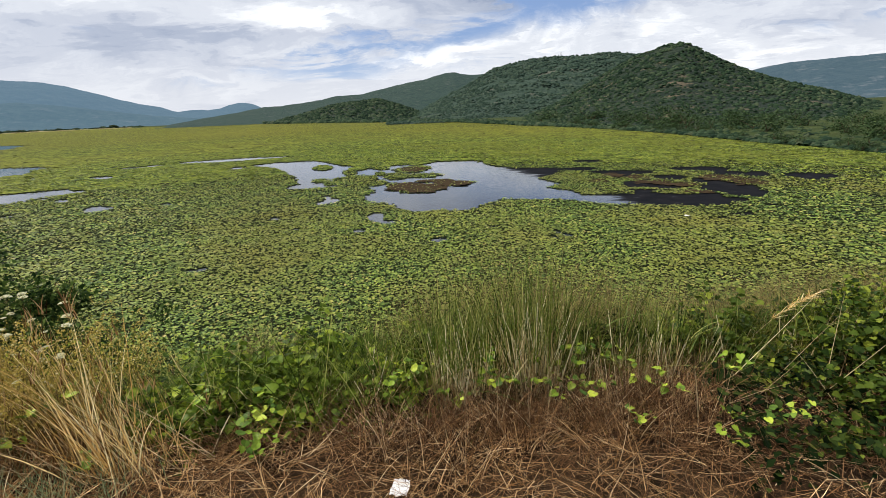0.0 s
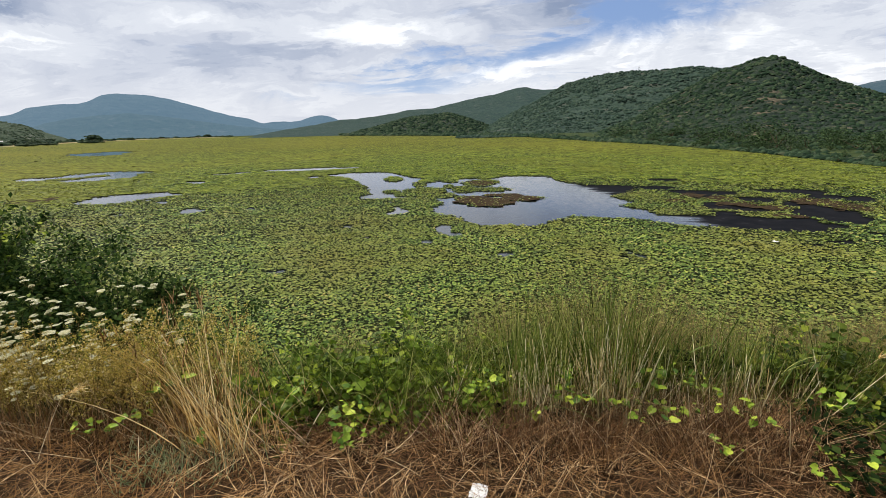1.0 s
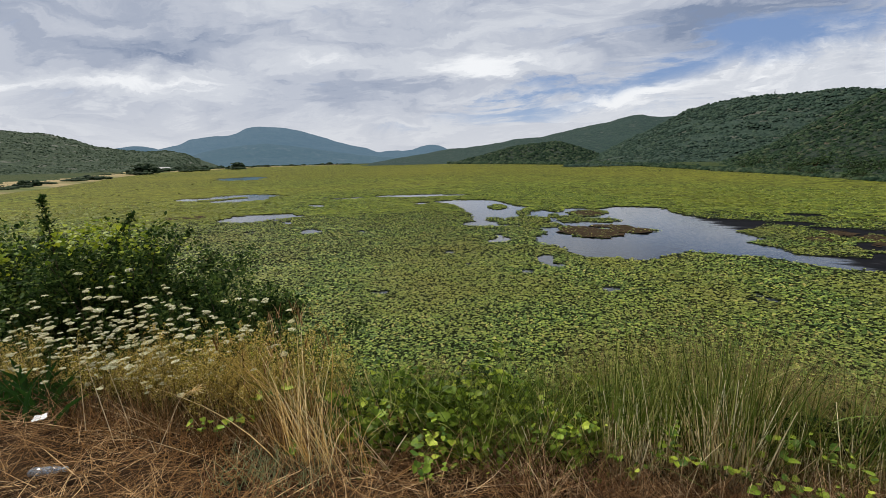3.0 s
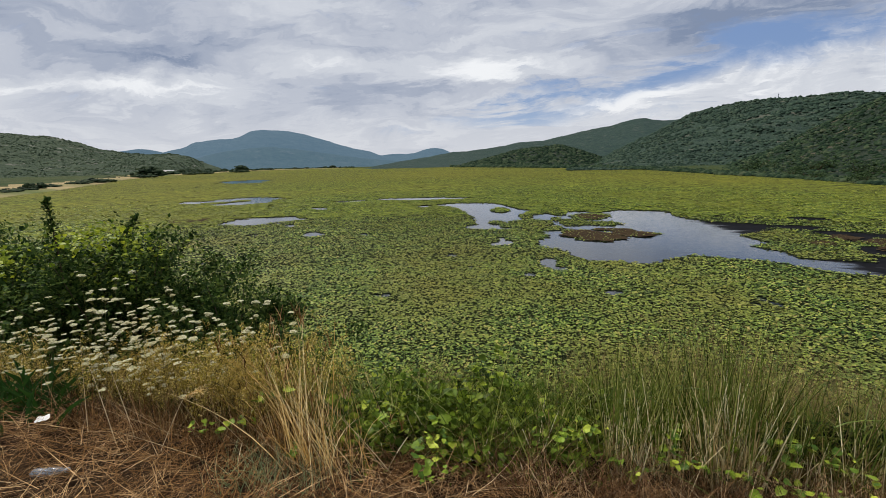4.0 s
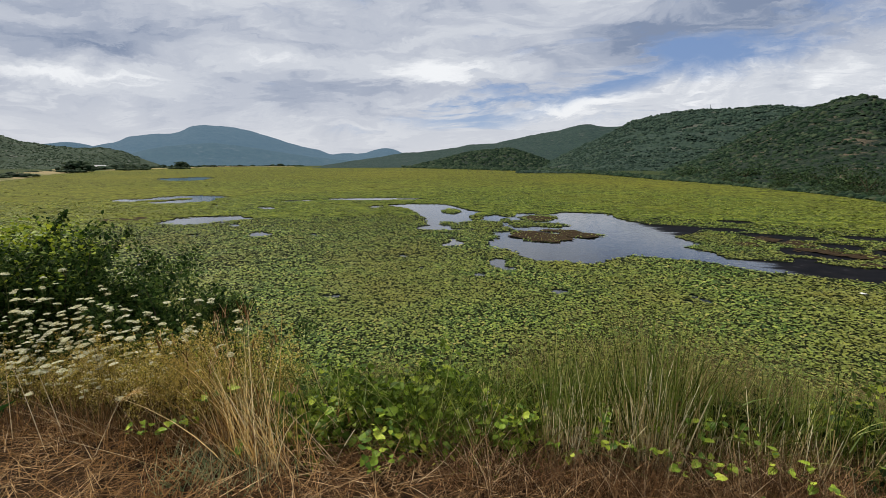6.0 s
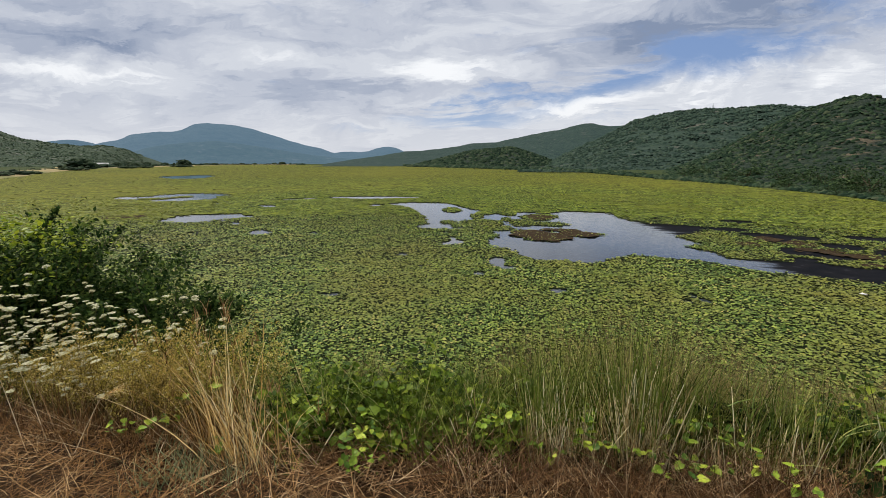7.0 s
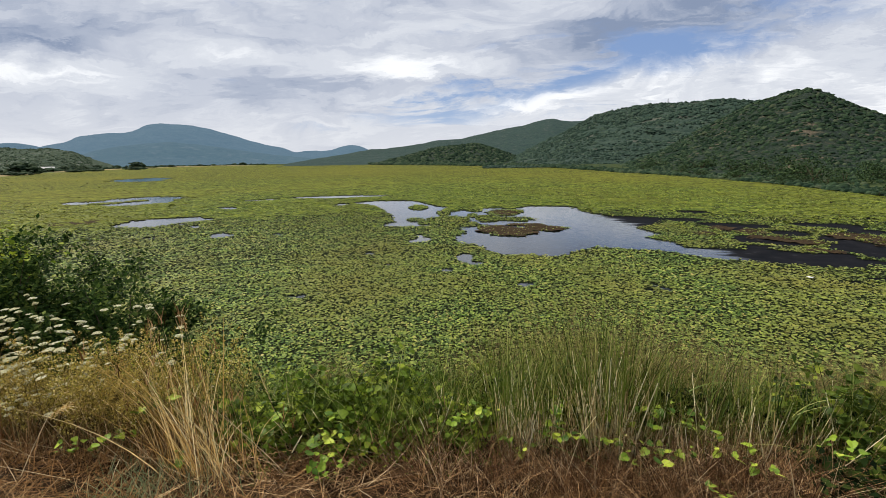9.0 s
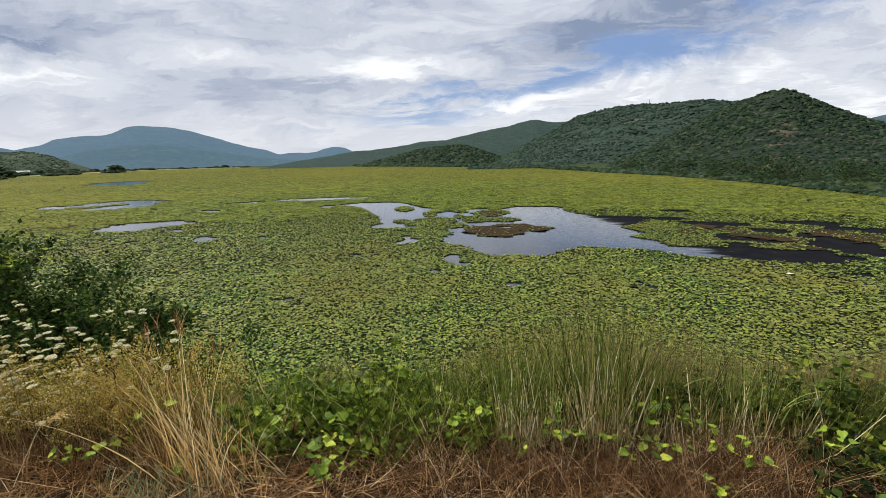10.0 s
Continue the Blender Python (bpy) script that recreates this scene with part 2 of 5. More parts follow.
M_PAD_ONE = one_leaf("single_lily_pad", ((0.0, (0.06, 0.12, 0.016)), (0.5, (0.13, 0.21, 0.028)), (0.9, (0.24, 0.30, 0.04)), (1.0, (0.34, 0.27, 0.06))))
M_MUD = earthy("rotting_leaf_mat", (0.016, 0.011, 0.007), (0.070, 0.046, 0.022), 6.0, 0.9, 0.7)
M_SOIL = earthy("bank_soil", (0.014, 0.009, 0.005), (0.055, 0.033, 0.017), 5.0, 0.97, 0.6)
M_FIELD = earthy("dry_shore_field", (0.26, 0.20, 0.10), (0.40, 0.31, 0.17), 0.08, 0.95, 0.3, (0.09, 0.12, 0.04))
M_HILL = hill_material("scrub_hillside", ((0.010, 0.019, 0.012), (0.018, 0.030, 0.019), (0.034, 0.045, 0.027)), (0.15, 0.115, 0.075), 0.05)
# haze over this ridge is painted into its lighter, bluish tones
M_RIDGE = hill_material("wooded_ridge_hazed", ((0.018, 0.036, 0.027), (0.033, 0.056, 0.040), (0.052, 0.076, 0.053)), (0.12, 0.115, 0.09), 0.03)
M_LEFT = hill_material("grazed_hillside", ((0.022, 0.040, 0.024), (0.042, 0.063, 0.036), (0.066, 0.088, 0.050)), (0.17, 0.165, 0.14), 0.03)
# distance haze on the next four is put in as bluish emission
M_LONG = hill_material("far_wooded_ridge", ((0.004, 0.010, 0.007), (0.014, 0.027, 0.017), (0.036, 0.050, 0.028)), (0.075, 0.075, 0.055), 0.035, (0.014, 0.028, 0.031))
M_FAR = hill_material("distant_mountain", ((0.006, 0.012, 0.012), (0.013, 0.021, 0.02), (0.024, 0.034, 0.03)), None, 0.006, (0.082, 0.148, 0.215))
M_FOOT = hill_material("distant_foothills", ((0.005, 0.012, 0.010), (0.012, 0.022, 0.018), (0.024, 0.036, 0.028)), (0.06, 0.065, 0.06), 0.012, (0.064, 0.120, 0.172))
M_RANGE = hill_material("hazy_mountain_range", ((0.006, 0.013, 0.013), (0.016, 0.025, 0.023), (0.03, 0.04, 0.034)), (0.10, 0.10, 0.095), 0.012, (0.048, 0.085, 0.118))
M_MEADOW = earthy("wet_meadow", (0.020, 0.036, 0.014), (0.085, 0.095, 0.038), 0.10, 0.95, 0.4, (0.035, 0.058, 0.022))
M_SCRUB = earthy("scrubby_shore", (0.02, 0.035, 0.012), (0.06, 0.075, 0.025), 0.25, 0.95, 0.3)
SHRUB_TONES = ((0.0, (0.009, 0.020, 0.012)), (0.5, (0.022, 0.041, 0.021)), (0.85, (0.041, 0.063, 0.032)), (1.0, (0.068, 0.082, 0.046)))
M_SHRUB = leafy("hill_shrub_leaves", SHRUB_TONES, 0.8, 0.0, None, 0.8, 0.03)
# ridge trees carry the same haze in their leaf colour
M_RIDGE_SHRUB = leafy("hazed_ridge_leaves", ((0.0, (0.020, 0.037, 0.027)), (0.6, (0.036, 0.060, 0.042)), (1.0, (0.060, 0.086, 0.057))), 0.8, 0.0, None, 0.4, 0.03)
M_LEFT_SHRUB = leafy("pale_hill_shrubs", ((0.0, (0.028, 0.048, 0.028)), (0.6, (0.052, 0.076, 0.042)), (1.0, (0.09, 0.11, 0.066))), 0.8, 0.0, None, 0.4, 0.03)

# ---------------------------------------------------------------- mesh helpers
def fast_mesh(name, verts, faces, mat, parent=None, label="", smooth=False):
    """verts (n, 3) and faces (m, k), all with k corners, as arrays."""
    me = bpy.data.meshes.new(name)
    verts, faces = np.asarray(verts, np.float32), np.asarray(faces, np.int32)
    me.vertices.add(len(verts))
    me.vertices.foreach_set("co", verts.ravel())
    me.loops.add(faces.size)
    me.loops.foreach_set("vertex_index", faces.ravel())
    me.polygons.add(len(faces))
    me.polygons.foreach_set("loop_start", np.arange(0, faces.size, faces.shape[1], dtype=np.int32))
    me.polygons.foreach_set("loop_total", np.full(len(faces), faces.shape[1], np.int32))
    me.update(calc_edges=True)
    if smooth:
        me.polygons.foreach_set("use_smooth", np.ones(len(faces), bool))
    me.materials.append(mat)
    ob = new(name, me)
    if parent:
        ob.parent = parent
    if label:
        ob["label"] = label
    return ob


def part(name, bm, mat, parent, label=""):
    me = bpy.data.meshes.new(name)
    bm.to_mesh(me)
    bm.free()
    me.materials.append(mat)
    ob = new(name, me)
    ob.parent = parent
    if label:
        ob["label"] = label
    return ob


def many(template, tris, places, turns, sizes):
    """Copies of a template (k, 3): places (n, 3), turns (n, 3, 3), sizes (n,) or (n, 3). Verts and triangles."""
    sizes = np.asarray(sizes, float)
    sizes = sizes[:, None, None] if sizes.ndim == 1 else sizes[:, None, :]
    v = np.einsum("nij,nkj->nki", turns, template[None] * sizes) + places[:, None]
    f = np.asarray(tris)[None] + (np.arange(len(places)) * len(template))[:, None, None]
    return v.reshape(-1, 3), f.reshape(-1, len(tris[0]))


def turns_of(yaw, tilt, lean=None):
    """Turn matrices: tilt about x, then yaw about z; lean about y first."""
    lean = np.zeros_like(yaw) if lean is None else lean
    cy, sy, ct, st, cl, sl = np.cos(yaw), np.sin(yaw), np.cos(tilt), np.sin(tilt), np.cos(lean), np.sin(lean)
    o, z = np.ones_like(yaw), np.zeros_like(yaw)
    mk = lambda r: np.stack([np.stack(q, -1) for q in r], -2)
    return mk(((cy, -sy, z), (sy, cy, z), (z, z, o))) @ mk(((o, z, z), (z, ct, -st), (z, st, ct))) @ mk(((cl, z, sl), (z, o, z), (-sl, z, cl)))


def ribbons(base, yaw, length, lean, droop, width, seg=4, twist=0.6, bend=0.0):
    """Grass blades: verts and quads. lean: sine of the tilt at the base; droop: how far the tip falls over."""
    n = len(base)
    s = np.linspace(0, 1, seg + 1)
    out = length[:, None] * (lean[:, None] * s + droop[:, None] * s**2)
    up = length[:, None] * (np.sqrt(np.clip(1 - lean**2, 0.02, 1))[:, None] * s - 0.7 * np.abs(droop)[:, None] * s**2.3)
    c, d = np.cos(yaw)[:, None], np.sin(yaw)[:, None]
    mid = np.stack([base[:, :1] + out * c, base[:, 1:2] + out * d, base[:, 2:] + up], -1)
    if bend:
        sway = length[:, None] * rng.normal(0, bend, (n, 1)) * s**2
        mid += np.stack([-d * sway, c * sway, 0 * sway], -1)
    w = (width[:, None] * (1 - 0.85 * s**1.6))[..., None] / 2
    t = yaw + np.pi / 2 + rng.uniform(-twist, twist, n)
    side = np.stack([np.cos(t), np.sin(t), np.zeros(n)], -1)[:, None]
    v = np.stack([mid - side * w, mid + side * w], 2).reshape(n, -1, 3)
    q = np.array([[2 * i, 2 * i + 1, 2 * i + 3, 2 * i + 2] for i in range(seg)])
    f = q[None] + (np.arange(n) * (2 * seg + 2))[:, None, None]
    return v.reshape(-1, 3), f.reshape(-1, 4)


def joined(pieces):
    vs, fs, n = [], [], 0
    for v, f in pieces:
        vs.append(v)
        fs.append(f + n)
        n += len(v)
    return np.concatenate(vs), np.concatenate(fs)


def fbm(x, y, scale, octaves=4, seed=0.0):
    """Cheap smooth noise on arrays, about -1 to 1."""
    total, amp, norm = 0.0, 1.0, 0.0
    for o in range(octaves):
        f = 2.03**o / scale
        a, b = x * f + 13.7 * o + seed, y * f - 7.1 * o + seed * 1.7
        total = total + amp * (np.sin(a * 1.9 + 1.3 * np.sin(b * 1.3 + o)) * np.cos(b * 2.1 + 1.1 * np.sin(a * 1.1 - o)))
        norm += amp
        amp *= 0.55
    return total / norm


# ---------------------------------------------------------------- plan
BANK = radians(10)            # the bank faces this azimuth, to the left of +y
GROUND, EDGE = 3.30, 2.25     # height of the verge over the lake; distance of its edge


def bank_s(x, y):
    return -math.sin(BANK) * x + math.cos(BANK) * y


def bank_z(x, y):
    s = bank_s(x, y)
    z = np.interp(s, [-30, 0.5, EDGE, 2.9, 8.3, 9.5, 14], [3.45, 3.33, 3.27, 3.02, 0.02, -0.5, -0.8])
    return z + 0.05 * fbm(x, y, 0.9, 3) * np.clip((9 - s) / 3, 0, 1)


def polar(az, r):
    return -np.sin(np.radians(az)) * r, np.cos(np.radians(az)) * r


SHORE = ((-180, 30), (-100, 30), (-60, 38), (-45, 50), (-39.3, 58), (-30, 70), (-25, 82), (-20.5, 97), (-16, 112), (-10.5, 138), (-5.4, 165), (-1.5, 205), (2, 260), (5.2, 300), (11.9, 380), (18.7, 520), (23, 640), (25, 1150), (38, 1250), (44, 1150), (48.9, 800), (52.8, 580), (56.9, 400), (60.2, 240), (63.7, 172), (67.7, 138), (75, 110), (95, 70), (180, 30))


def shore_r(az):
    return np.interp(az, [p[0] for p in SHORE], [p[1] for p in SHORE])


# shores of the open pool, as seen from above
ARM = [(-25.8, 53.4), (-23.8, 56.4), (-18.8, 57.0), (-14.6, 51.1), (-11.9, 48.6), (-9.6, 45.6), (-6.8, 45.4), (-6.5, 38.0), (-7.4, 34.4), (-11.6, 33.9), (-13.9, 34.4), (-14.0, 36.7), (-16.0, 41.4), (-18.2, 45.2), (-21.1, 49.9)]
BASIN = [(-8.4, 48.6), (-5.3, 48.6), (-3.7, 51.0), (0.7, 50.9), (1.4, 46.5), (3.6, 42.8), (7.6, 42.1), (7.4, 39.5), (4.9, 35.8), (5.8, 33.4), (5.2, 31.3), (6.4, 29.4), (6.4, 26.2), (4.7, 27.1), (1.7, 27.5), (1.1, 26.8), (0.3, 25.4), (-0.3, 24.4), (-1.2, 24.6), (-3.6, 24.8), (-4.8, 27.1), (-6.4, 27.9), (-7.2, 30.5), (-6.9, 32.2), (-8.6, 34.4)]
CHANNEL = [(4.8, 29.1), (7.1, 28.1), (9.1, 28.1), (10.0, 29.8), (11.5, 29.6), (10.6, 28.3), (12.2, 27.4), (13.8, 28.2), (13.7, 26.4), (15.0, 25.6), (13.3, 24.6), (11.2, 24.0), (9.8, 24.6), (7.6, 25.0), (4.8, 26.9)]
# smaller pools, leaf islands and mats: middle, half width, half depth, azimuth of the depth
NEAR_POOLS = [(-5.0, 23.4, 0.45, 1.16, 12), (-4.2, 22.2, 0.42, 0.38, 11), (-5.2, 20.5, 0.30, 0.35, 14), (-8.8, 28.5, 0.48, 0.95, 17), (-9.2, 27.8, 0.36, 0.63, 18), (-9.5, 30.0, 0.25, 0.8, 17), (-23.8, 27.9, 0.69, 1.17, 41), (-23.3, 28.1, 0.43, 0.67, 40), (-19.8, 28.9, 0.34, 0.5, 34), (-28.1, 26.1, 0.4, 0.4, 47), (-29.2, 31.5, 0.4, 0.97, 43), (-35.5, 33.4, 2.35, 3.4, 47), (-34.3, 35.3, 2.32, 2.5, 44), (-36.2, 31.6, 1.19, 1.5, 49), (-32.4, 35.8, 1.26, 1.3, 42)]
WEST_POOLS = [(-32.5, 62.5, 4.61, 2.6, 27), (-28.6, 63.8, 3.65, 1.6, 24), (-36.3, 61.3, 2.33, 2.0, 31), (-25.9, 51.2, 1.03, 1.3, 27), (-60.9, 52.5, 5.39, 4.6, 49), (-61.1, 56.7, 5.22, 6.0, 47), (-62.4, 50.2, 2.68, 2.2, 51), (-66.3, 50.2, 1.38, 2.2, 53), (-56.7, 50.9, 3.71, 4.6, 48), (-55.5, 53.2, 2.38, 4.5, 46), (-37.1, 45.6, 0.73, 1.63, 39), (-38.7, 46.1, 0.45, 1.16, 40), (-40.9, 56.1, 2.23, 1.2, 36), (-39.9, 57.8, 1.09, 1.2, 35), (-144.6, 133.2, 7.85, 22.0, 47), (-147.8, 142.0, 6.31, 16.5, 46)]
MUD_POOLS = [(11.0, 46.6, 1.72, 1.09, -13), (12.9, 37.5, 1.05, 1.3, -19), (10.8, 38.0, 1.55, 1.16, -16), (9.0, 40.6, 1.7, 1.14, -12), (16.7, 38.6, 1.11, 1.21, -23), (18.4, 38.1, 1.42, 1.35, -26), (18.6, 35.6, 1.16, 1.19, -28), (13.8, 34.3, 1.18, 1.09, -22), (10.6, 31.7, 0.81, 1.4, -19), (11.0, 36.2, 0.74, 1.51, -17), (15.4, 29.2, 1.67, 1.83, -28), (15.5, 27.6, 1.04, 1.47, -29), (15.6, 30.5, 0.87, 1.55, -27), (12.1, 30.8, 1.84, 1.11, -22), (15.6, 32.5, 0.93, 1.49, -26), (20.0, 34.7, 0.79, 1.43, -30), (22.5, 33.0, 1.6, 1.5, -34)]
ISLANDS = [(-60.5, 50.2, 2.4, 1.5, 50), (-59.8, 54.4, 1.4, 1.7, 48), (-15.6, 48.6, 1.03, 2.6, 18), (-11.5, 43.8, 0.67, 2.49, 15), (-11.4, 46.9, 0.96, 1.69, 14), (-8.3, 42.1, 0.52, 1.5, 11), (-12.5, 38.2, 0.8, 1.3, 18), (-9.7, 38.8, 1.87, 2.6, 14), (-10.4, 36.6, 1.41, 1.6, 16), (-6.5, 40.0, 1.18, 2.5, 9), (-4.3, 39.7, 1.91, 1.4, 6), (-6.0, 44.4, 1.51, 2.6, 8), (-5.2, 45.4, 1.2, 2.0, 6), (-8.8, 46.9, 0.58, 2.3, 11), (-10.1, 33.1, 2.58, 1.7, 17), (-8.4, 31.6, 1.62, 1.8, 15), (-8.1, 35.7, 1.57, 1.4, 13), (-5.8, 34.3, 0.63, 1.4, 10)]
MATS = [(-3.7, 32.7, 1.66, 2.13, 6), (-1.5, 34.6, 1.62, 1.3, 2), (-5.0, 33.5, 1.15, 1.97, 9), (-5.6, 44.4, 1.34, 1.8, 7), (-3.0, 36.3, 1.51, 0.7, 5), (10.5, 36.2, 0.81, 1.21, -16), (11.6, 34.6, 1.05, 1.39, -18), (12.1, 32.3, 1.29, 1.21, -21), (13.1, 30.9, 1.22, 0.89, -23), (17.0, 33.3, 1.57, 1.57, -27), (17.6, 31.5, 1.17, 1.65, -29), (8.8, 33.4, 0.63, 1.04, -15), (13.0, 28.2, 0.83, 0.56, -25), (-42.0, 32.1, 2.0, 1.7, 52)]


def within(x, y, outline):
    """Metres inside an outline; below 0 outside."""
    far, odd = np.full(np.shape(x), 1e9), np.zeros(np.shape(x), bool)
    for (ax, ay), (bx, by) in zip(outline, outline[1:] + outline[:1]):
        t = np.clip(((x - ax) * (bx - ax) + (y - ay) * (by - ay)) / ((bx - ax) ** 2 + (by - ay) ** 2), 0, 1)
        far = np.minimum(far, np.hypot(x - ax - t * (bx - ax), y - ay - t * (by - ay)))
        if ay != by:
            odd ^= ((ay > y) != (by > y)) & (x < (bx - ax) * (y - ay) / (by - ay) + ax)
    return np.where(odd, far, -far)


def inside(x, y, blobs):
    """Over 0 inside the union of the blobs, about -1 far outside."""
    best = np.full(np.shape(x), -9.0)
    for cx, cy, a, b, az in blobs:
        c, s = math.cos(radians(az)), math.sin(radians(az))
        u, v = (x - cx) * c + (y - cy) * s, -(x - cx) * s + (y - cy) * c
        best = np.maximum(best, 1 - np.sqrt((u / a) ** 2 + (v / b) ** 2))
    return best


def open_water(x, y):
    """Where no leaves lie on the lake."""
    ripple = 0.16 * fbm(x, y, 2.2, 4, 2.0) + 0.16 * fbm(x, y, 0.75, 3, 5.0) + 0.16 * fbm(x, y, 0.28, 2, 7.0) + 0.30 * fbm(x, y, 8.0, 3, 1.0) * np.clip((np.hypot(x, y) - 60) / 60, 0, 1)
    pool = inside(x, y, NEAR_POOLS + WEST_POOLS + MUD_POOLS) + ripple
    shore = np.maximum.reduce([within(x, y, o) for o in (ARM, BASIN, CHANNEL)]) + 1.6 * ripple
    isle = inside(x, y, ISLANDS + MATS[:5]) + ripple
    chinks = (fbm(x, y, 3.1, 3, 11.0) > 0.60) & (fbm(x, y, 0.7, 2, 12.0) > 0.25) & (np.hypot(x, y) > 16)
    return (((pool > 0.0) | (shore > 0.0)) & (isle < 0.0)) | chinks


def on_mat(x, y):
    """Where rotting leaf mats lie bare."""
    return inside(x, y, MATS) + 0.35 * fbm(x, y, 1.1, 4, 8.0) + np.where(x > 5, 0.5, 0.15) * fbm(x, y, 0.45, 3, 9.0) > np.where(x > 5, 0.1, 0.0)


# ---------------------------------------------------------------- ground, lake, hills
def polar_sheet(az, rad, height, skip=None):
    """A sheet over azimuths and distances: verts and quads."""
    a, r = np.meshgrid(az, rad, indexing="ij")
    x, y = polar(a, r)
    v = np.stack([x, y, height(x, y, a, r)], -1)
    n, m = a.shape
    i = (np.arange(n - 1)[:, None] * m + np.arange(m - 1)[None]).ravel()
    f = np.stack([i, i + m, i + m + 1, i + 1], -1)
    if skip is not None:
        ac, rc = (a[1:, 1:] + a[:-1, :-1]) / 2, (r[1:, 1:] + r[:-1, :-1]) / 2
        f = f[~skip(*polar(ac, rc), ac, rc).ravel()]
    return v.reshape(-1, 3), f[:, ::-1]


def ground_height(x, y, a, r):
    shore = shore_r(a) * (1 + 0.05 * fbm(a * 0.6, a * 0.3, 1.0, 3))
    land = np.interp(r / shore, [0.97, 1.0, 1.05, 1.6], [-0.8, 0.05, 0.35, 0.9]) + 0.15 * fbm(x, y, 25, 3) * (r > shore)
    near = bank_z(x, y)
    s = bank_s(x, y)
    return np.where(s < 12, np.maximum(near, np.where(r > shore, land, -9)), land)


def build_ground():
    rad = np.concatenate([np.linspace(0.0, 12, 70), np.geomspace(12.4, 4850, 110)])
    v, f = polar_sheet(np.linspace(-180, 180, 361), rad, ground_height)
    ob = fast_mesh("ground", v, f, M_FIELD, smooth=True)
    ob.data.materials.append(M_SOIL)
    c = v[f].mean(1)
    ob.data.materials.append(M_SCRUB)
    az = np.degrees(np.arctan2(-c[:, 0], c[:, 1]))
    dist = np.hypot(c[:, 0], c[:, 1])
    ob.data.materials.append(M_MEADOW)
    field = dist / shore_r(az) < 1.55 + 0.35 * fbm(az * 0.5, dist * 0.01, 1.0, 3, 3.0)
    rows = np.where(dist < 25, 1, np.where(az < 36, 2, np.where(field, 0, 3)))
    ob.data.polygons.foreach_set("material_index", rows.astype(np.int32))
    tagged(ob, "earth bank, lake bed and dry straw-coloured shore fields", "ground", kind="structure")


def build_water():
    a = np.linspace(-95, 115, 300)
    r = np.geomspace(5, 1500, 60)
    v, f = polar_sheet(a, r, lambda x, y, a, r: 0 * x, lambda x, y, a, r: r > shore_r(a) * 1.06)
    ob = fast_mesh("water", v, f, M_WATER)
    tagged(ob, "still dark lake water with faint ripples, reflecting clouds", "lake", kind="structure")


def build_carpet():
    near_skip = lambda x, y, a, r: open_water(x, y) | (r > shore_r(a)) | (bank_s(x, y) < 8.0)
    # dark sheet under the pads, painting the shade in their gaps
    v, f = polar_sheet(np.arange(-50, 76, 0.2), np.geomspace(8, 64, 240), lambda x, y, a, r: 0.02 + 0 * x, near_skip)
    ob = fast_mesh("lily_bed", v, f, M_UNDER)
    bed = tagged(ob, "bed of crowded lily pads over drowned stems coloured as shade", "water plants", kind="stuff")
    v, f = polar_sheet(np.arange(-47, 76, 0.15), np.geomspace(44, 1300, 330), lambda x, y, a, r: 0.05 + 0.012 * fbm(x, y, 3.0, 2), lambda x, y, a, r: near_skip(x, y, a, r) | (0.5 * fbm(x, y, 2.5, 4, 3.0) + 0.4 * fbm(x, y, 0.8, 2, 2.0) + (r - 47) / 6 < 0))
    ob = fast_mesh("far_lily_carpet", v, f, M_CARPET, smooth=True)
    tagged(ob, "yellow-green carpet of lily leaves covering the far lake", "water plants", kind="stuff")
    v, f = polar_sheet(np.arange(-42, 58, 0.1), np.geomspace(22, 60, 240), lambda x, y, a, r: 0.05 + 0.05 * fbm(x, y, 0.6, 3), lambda x, y, a, r: ~on_mat(x, y))
    tagged(fast_mesh("rotting_mat", v, f, M_MUD), "brown mats of rotting lily leaves on the water", "plant debris", kind="stuff")
    return bed


PAD = np.array([(0, 0.05, -0.08)] + [(math.sin(a) * q, math.cos(a) * q, z) for a, q, z in ((0.25, 0.95, 0.06), (1.1, 1.0, 0.0), (2.0, 0.95, 0.10), (2.9, 0.9, 0.02), (3.7, 0.98, 0.12), (4.6, 1.0, 0.0), (5.5, 0.95, 0.1), (6.05, 0.9, 0.04))])
PAD_TRIS = [(0, i + 1, i) for i in range(1, 8)]
PAD_FAR = PAD[[0, 1, 2, 4, 5, 6, 8]]
PAD_FAR_TRIS = [(0, i + 1, i) for i in range(1, 6)]


def pad_spots(r0, r1, per_m2, az0=-48, az1=75):
    """Places for pads between two distances, thinning out towards both."""
    lo, hi = r0 * 0.8, r1 * 1.3
    n = int(radians(az1 - az0) / 2 * (hi**2 - lo**2) * per_m2)
    r = np.sqrt(rng.uniform(lo**2, hi**2, n))
    a = rng.uniform(az0, az1, n)
    fade = (rng.uniform(0, 1, n) < np.interp(r, [lo, r0 * 1.12, r1 * 0.82, hi], [0.0 if r0 > 8 else 1.0, 1.0, 1.0, 0.0]))
    r, a = r[fade], a[fade]
    x, y = polar(a, r)
    n = len(x)
    keep = ~open_water(x, y) & ~(on_mat(x, y) & (rng.uniform(0, 1, n) < np.where(x > 5, 0.62, 0.85))) & (r < shore_r(a) * 0.985) & (bank_s(x, y) > 8.2 + 0.8 * fbm(x, y, 2.5, 2))
    return x[keep], y[keep]


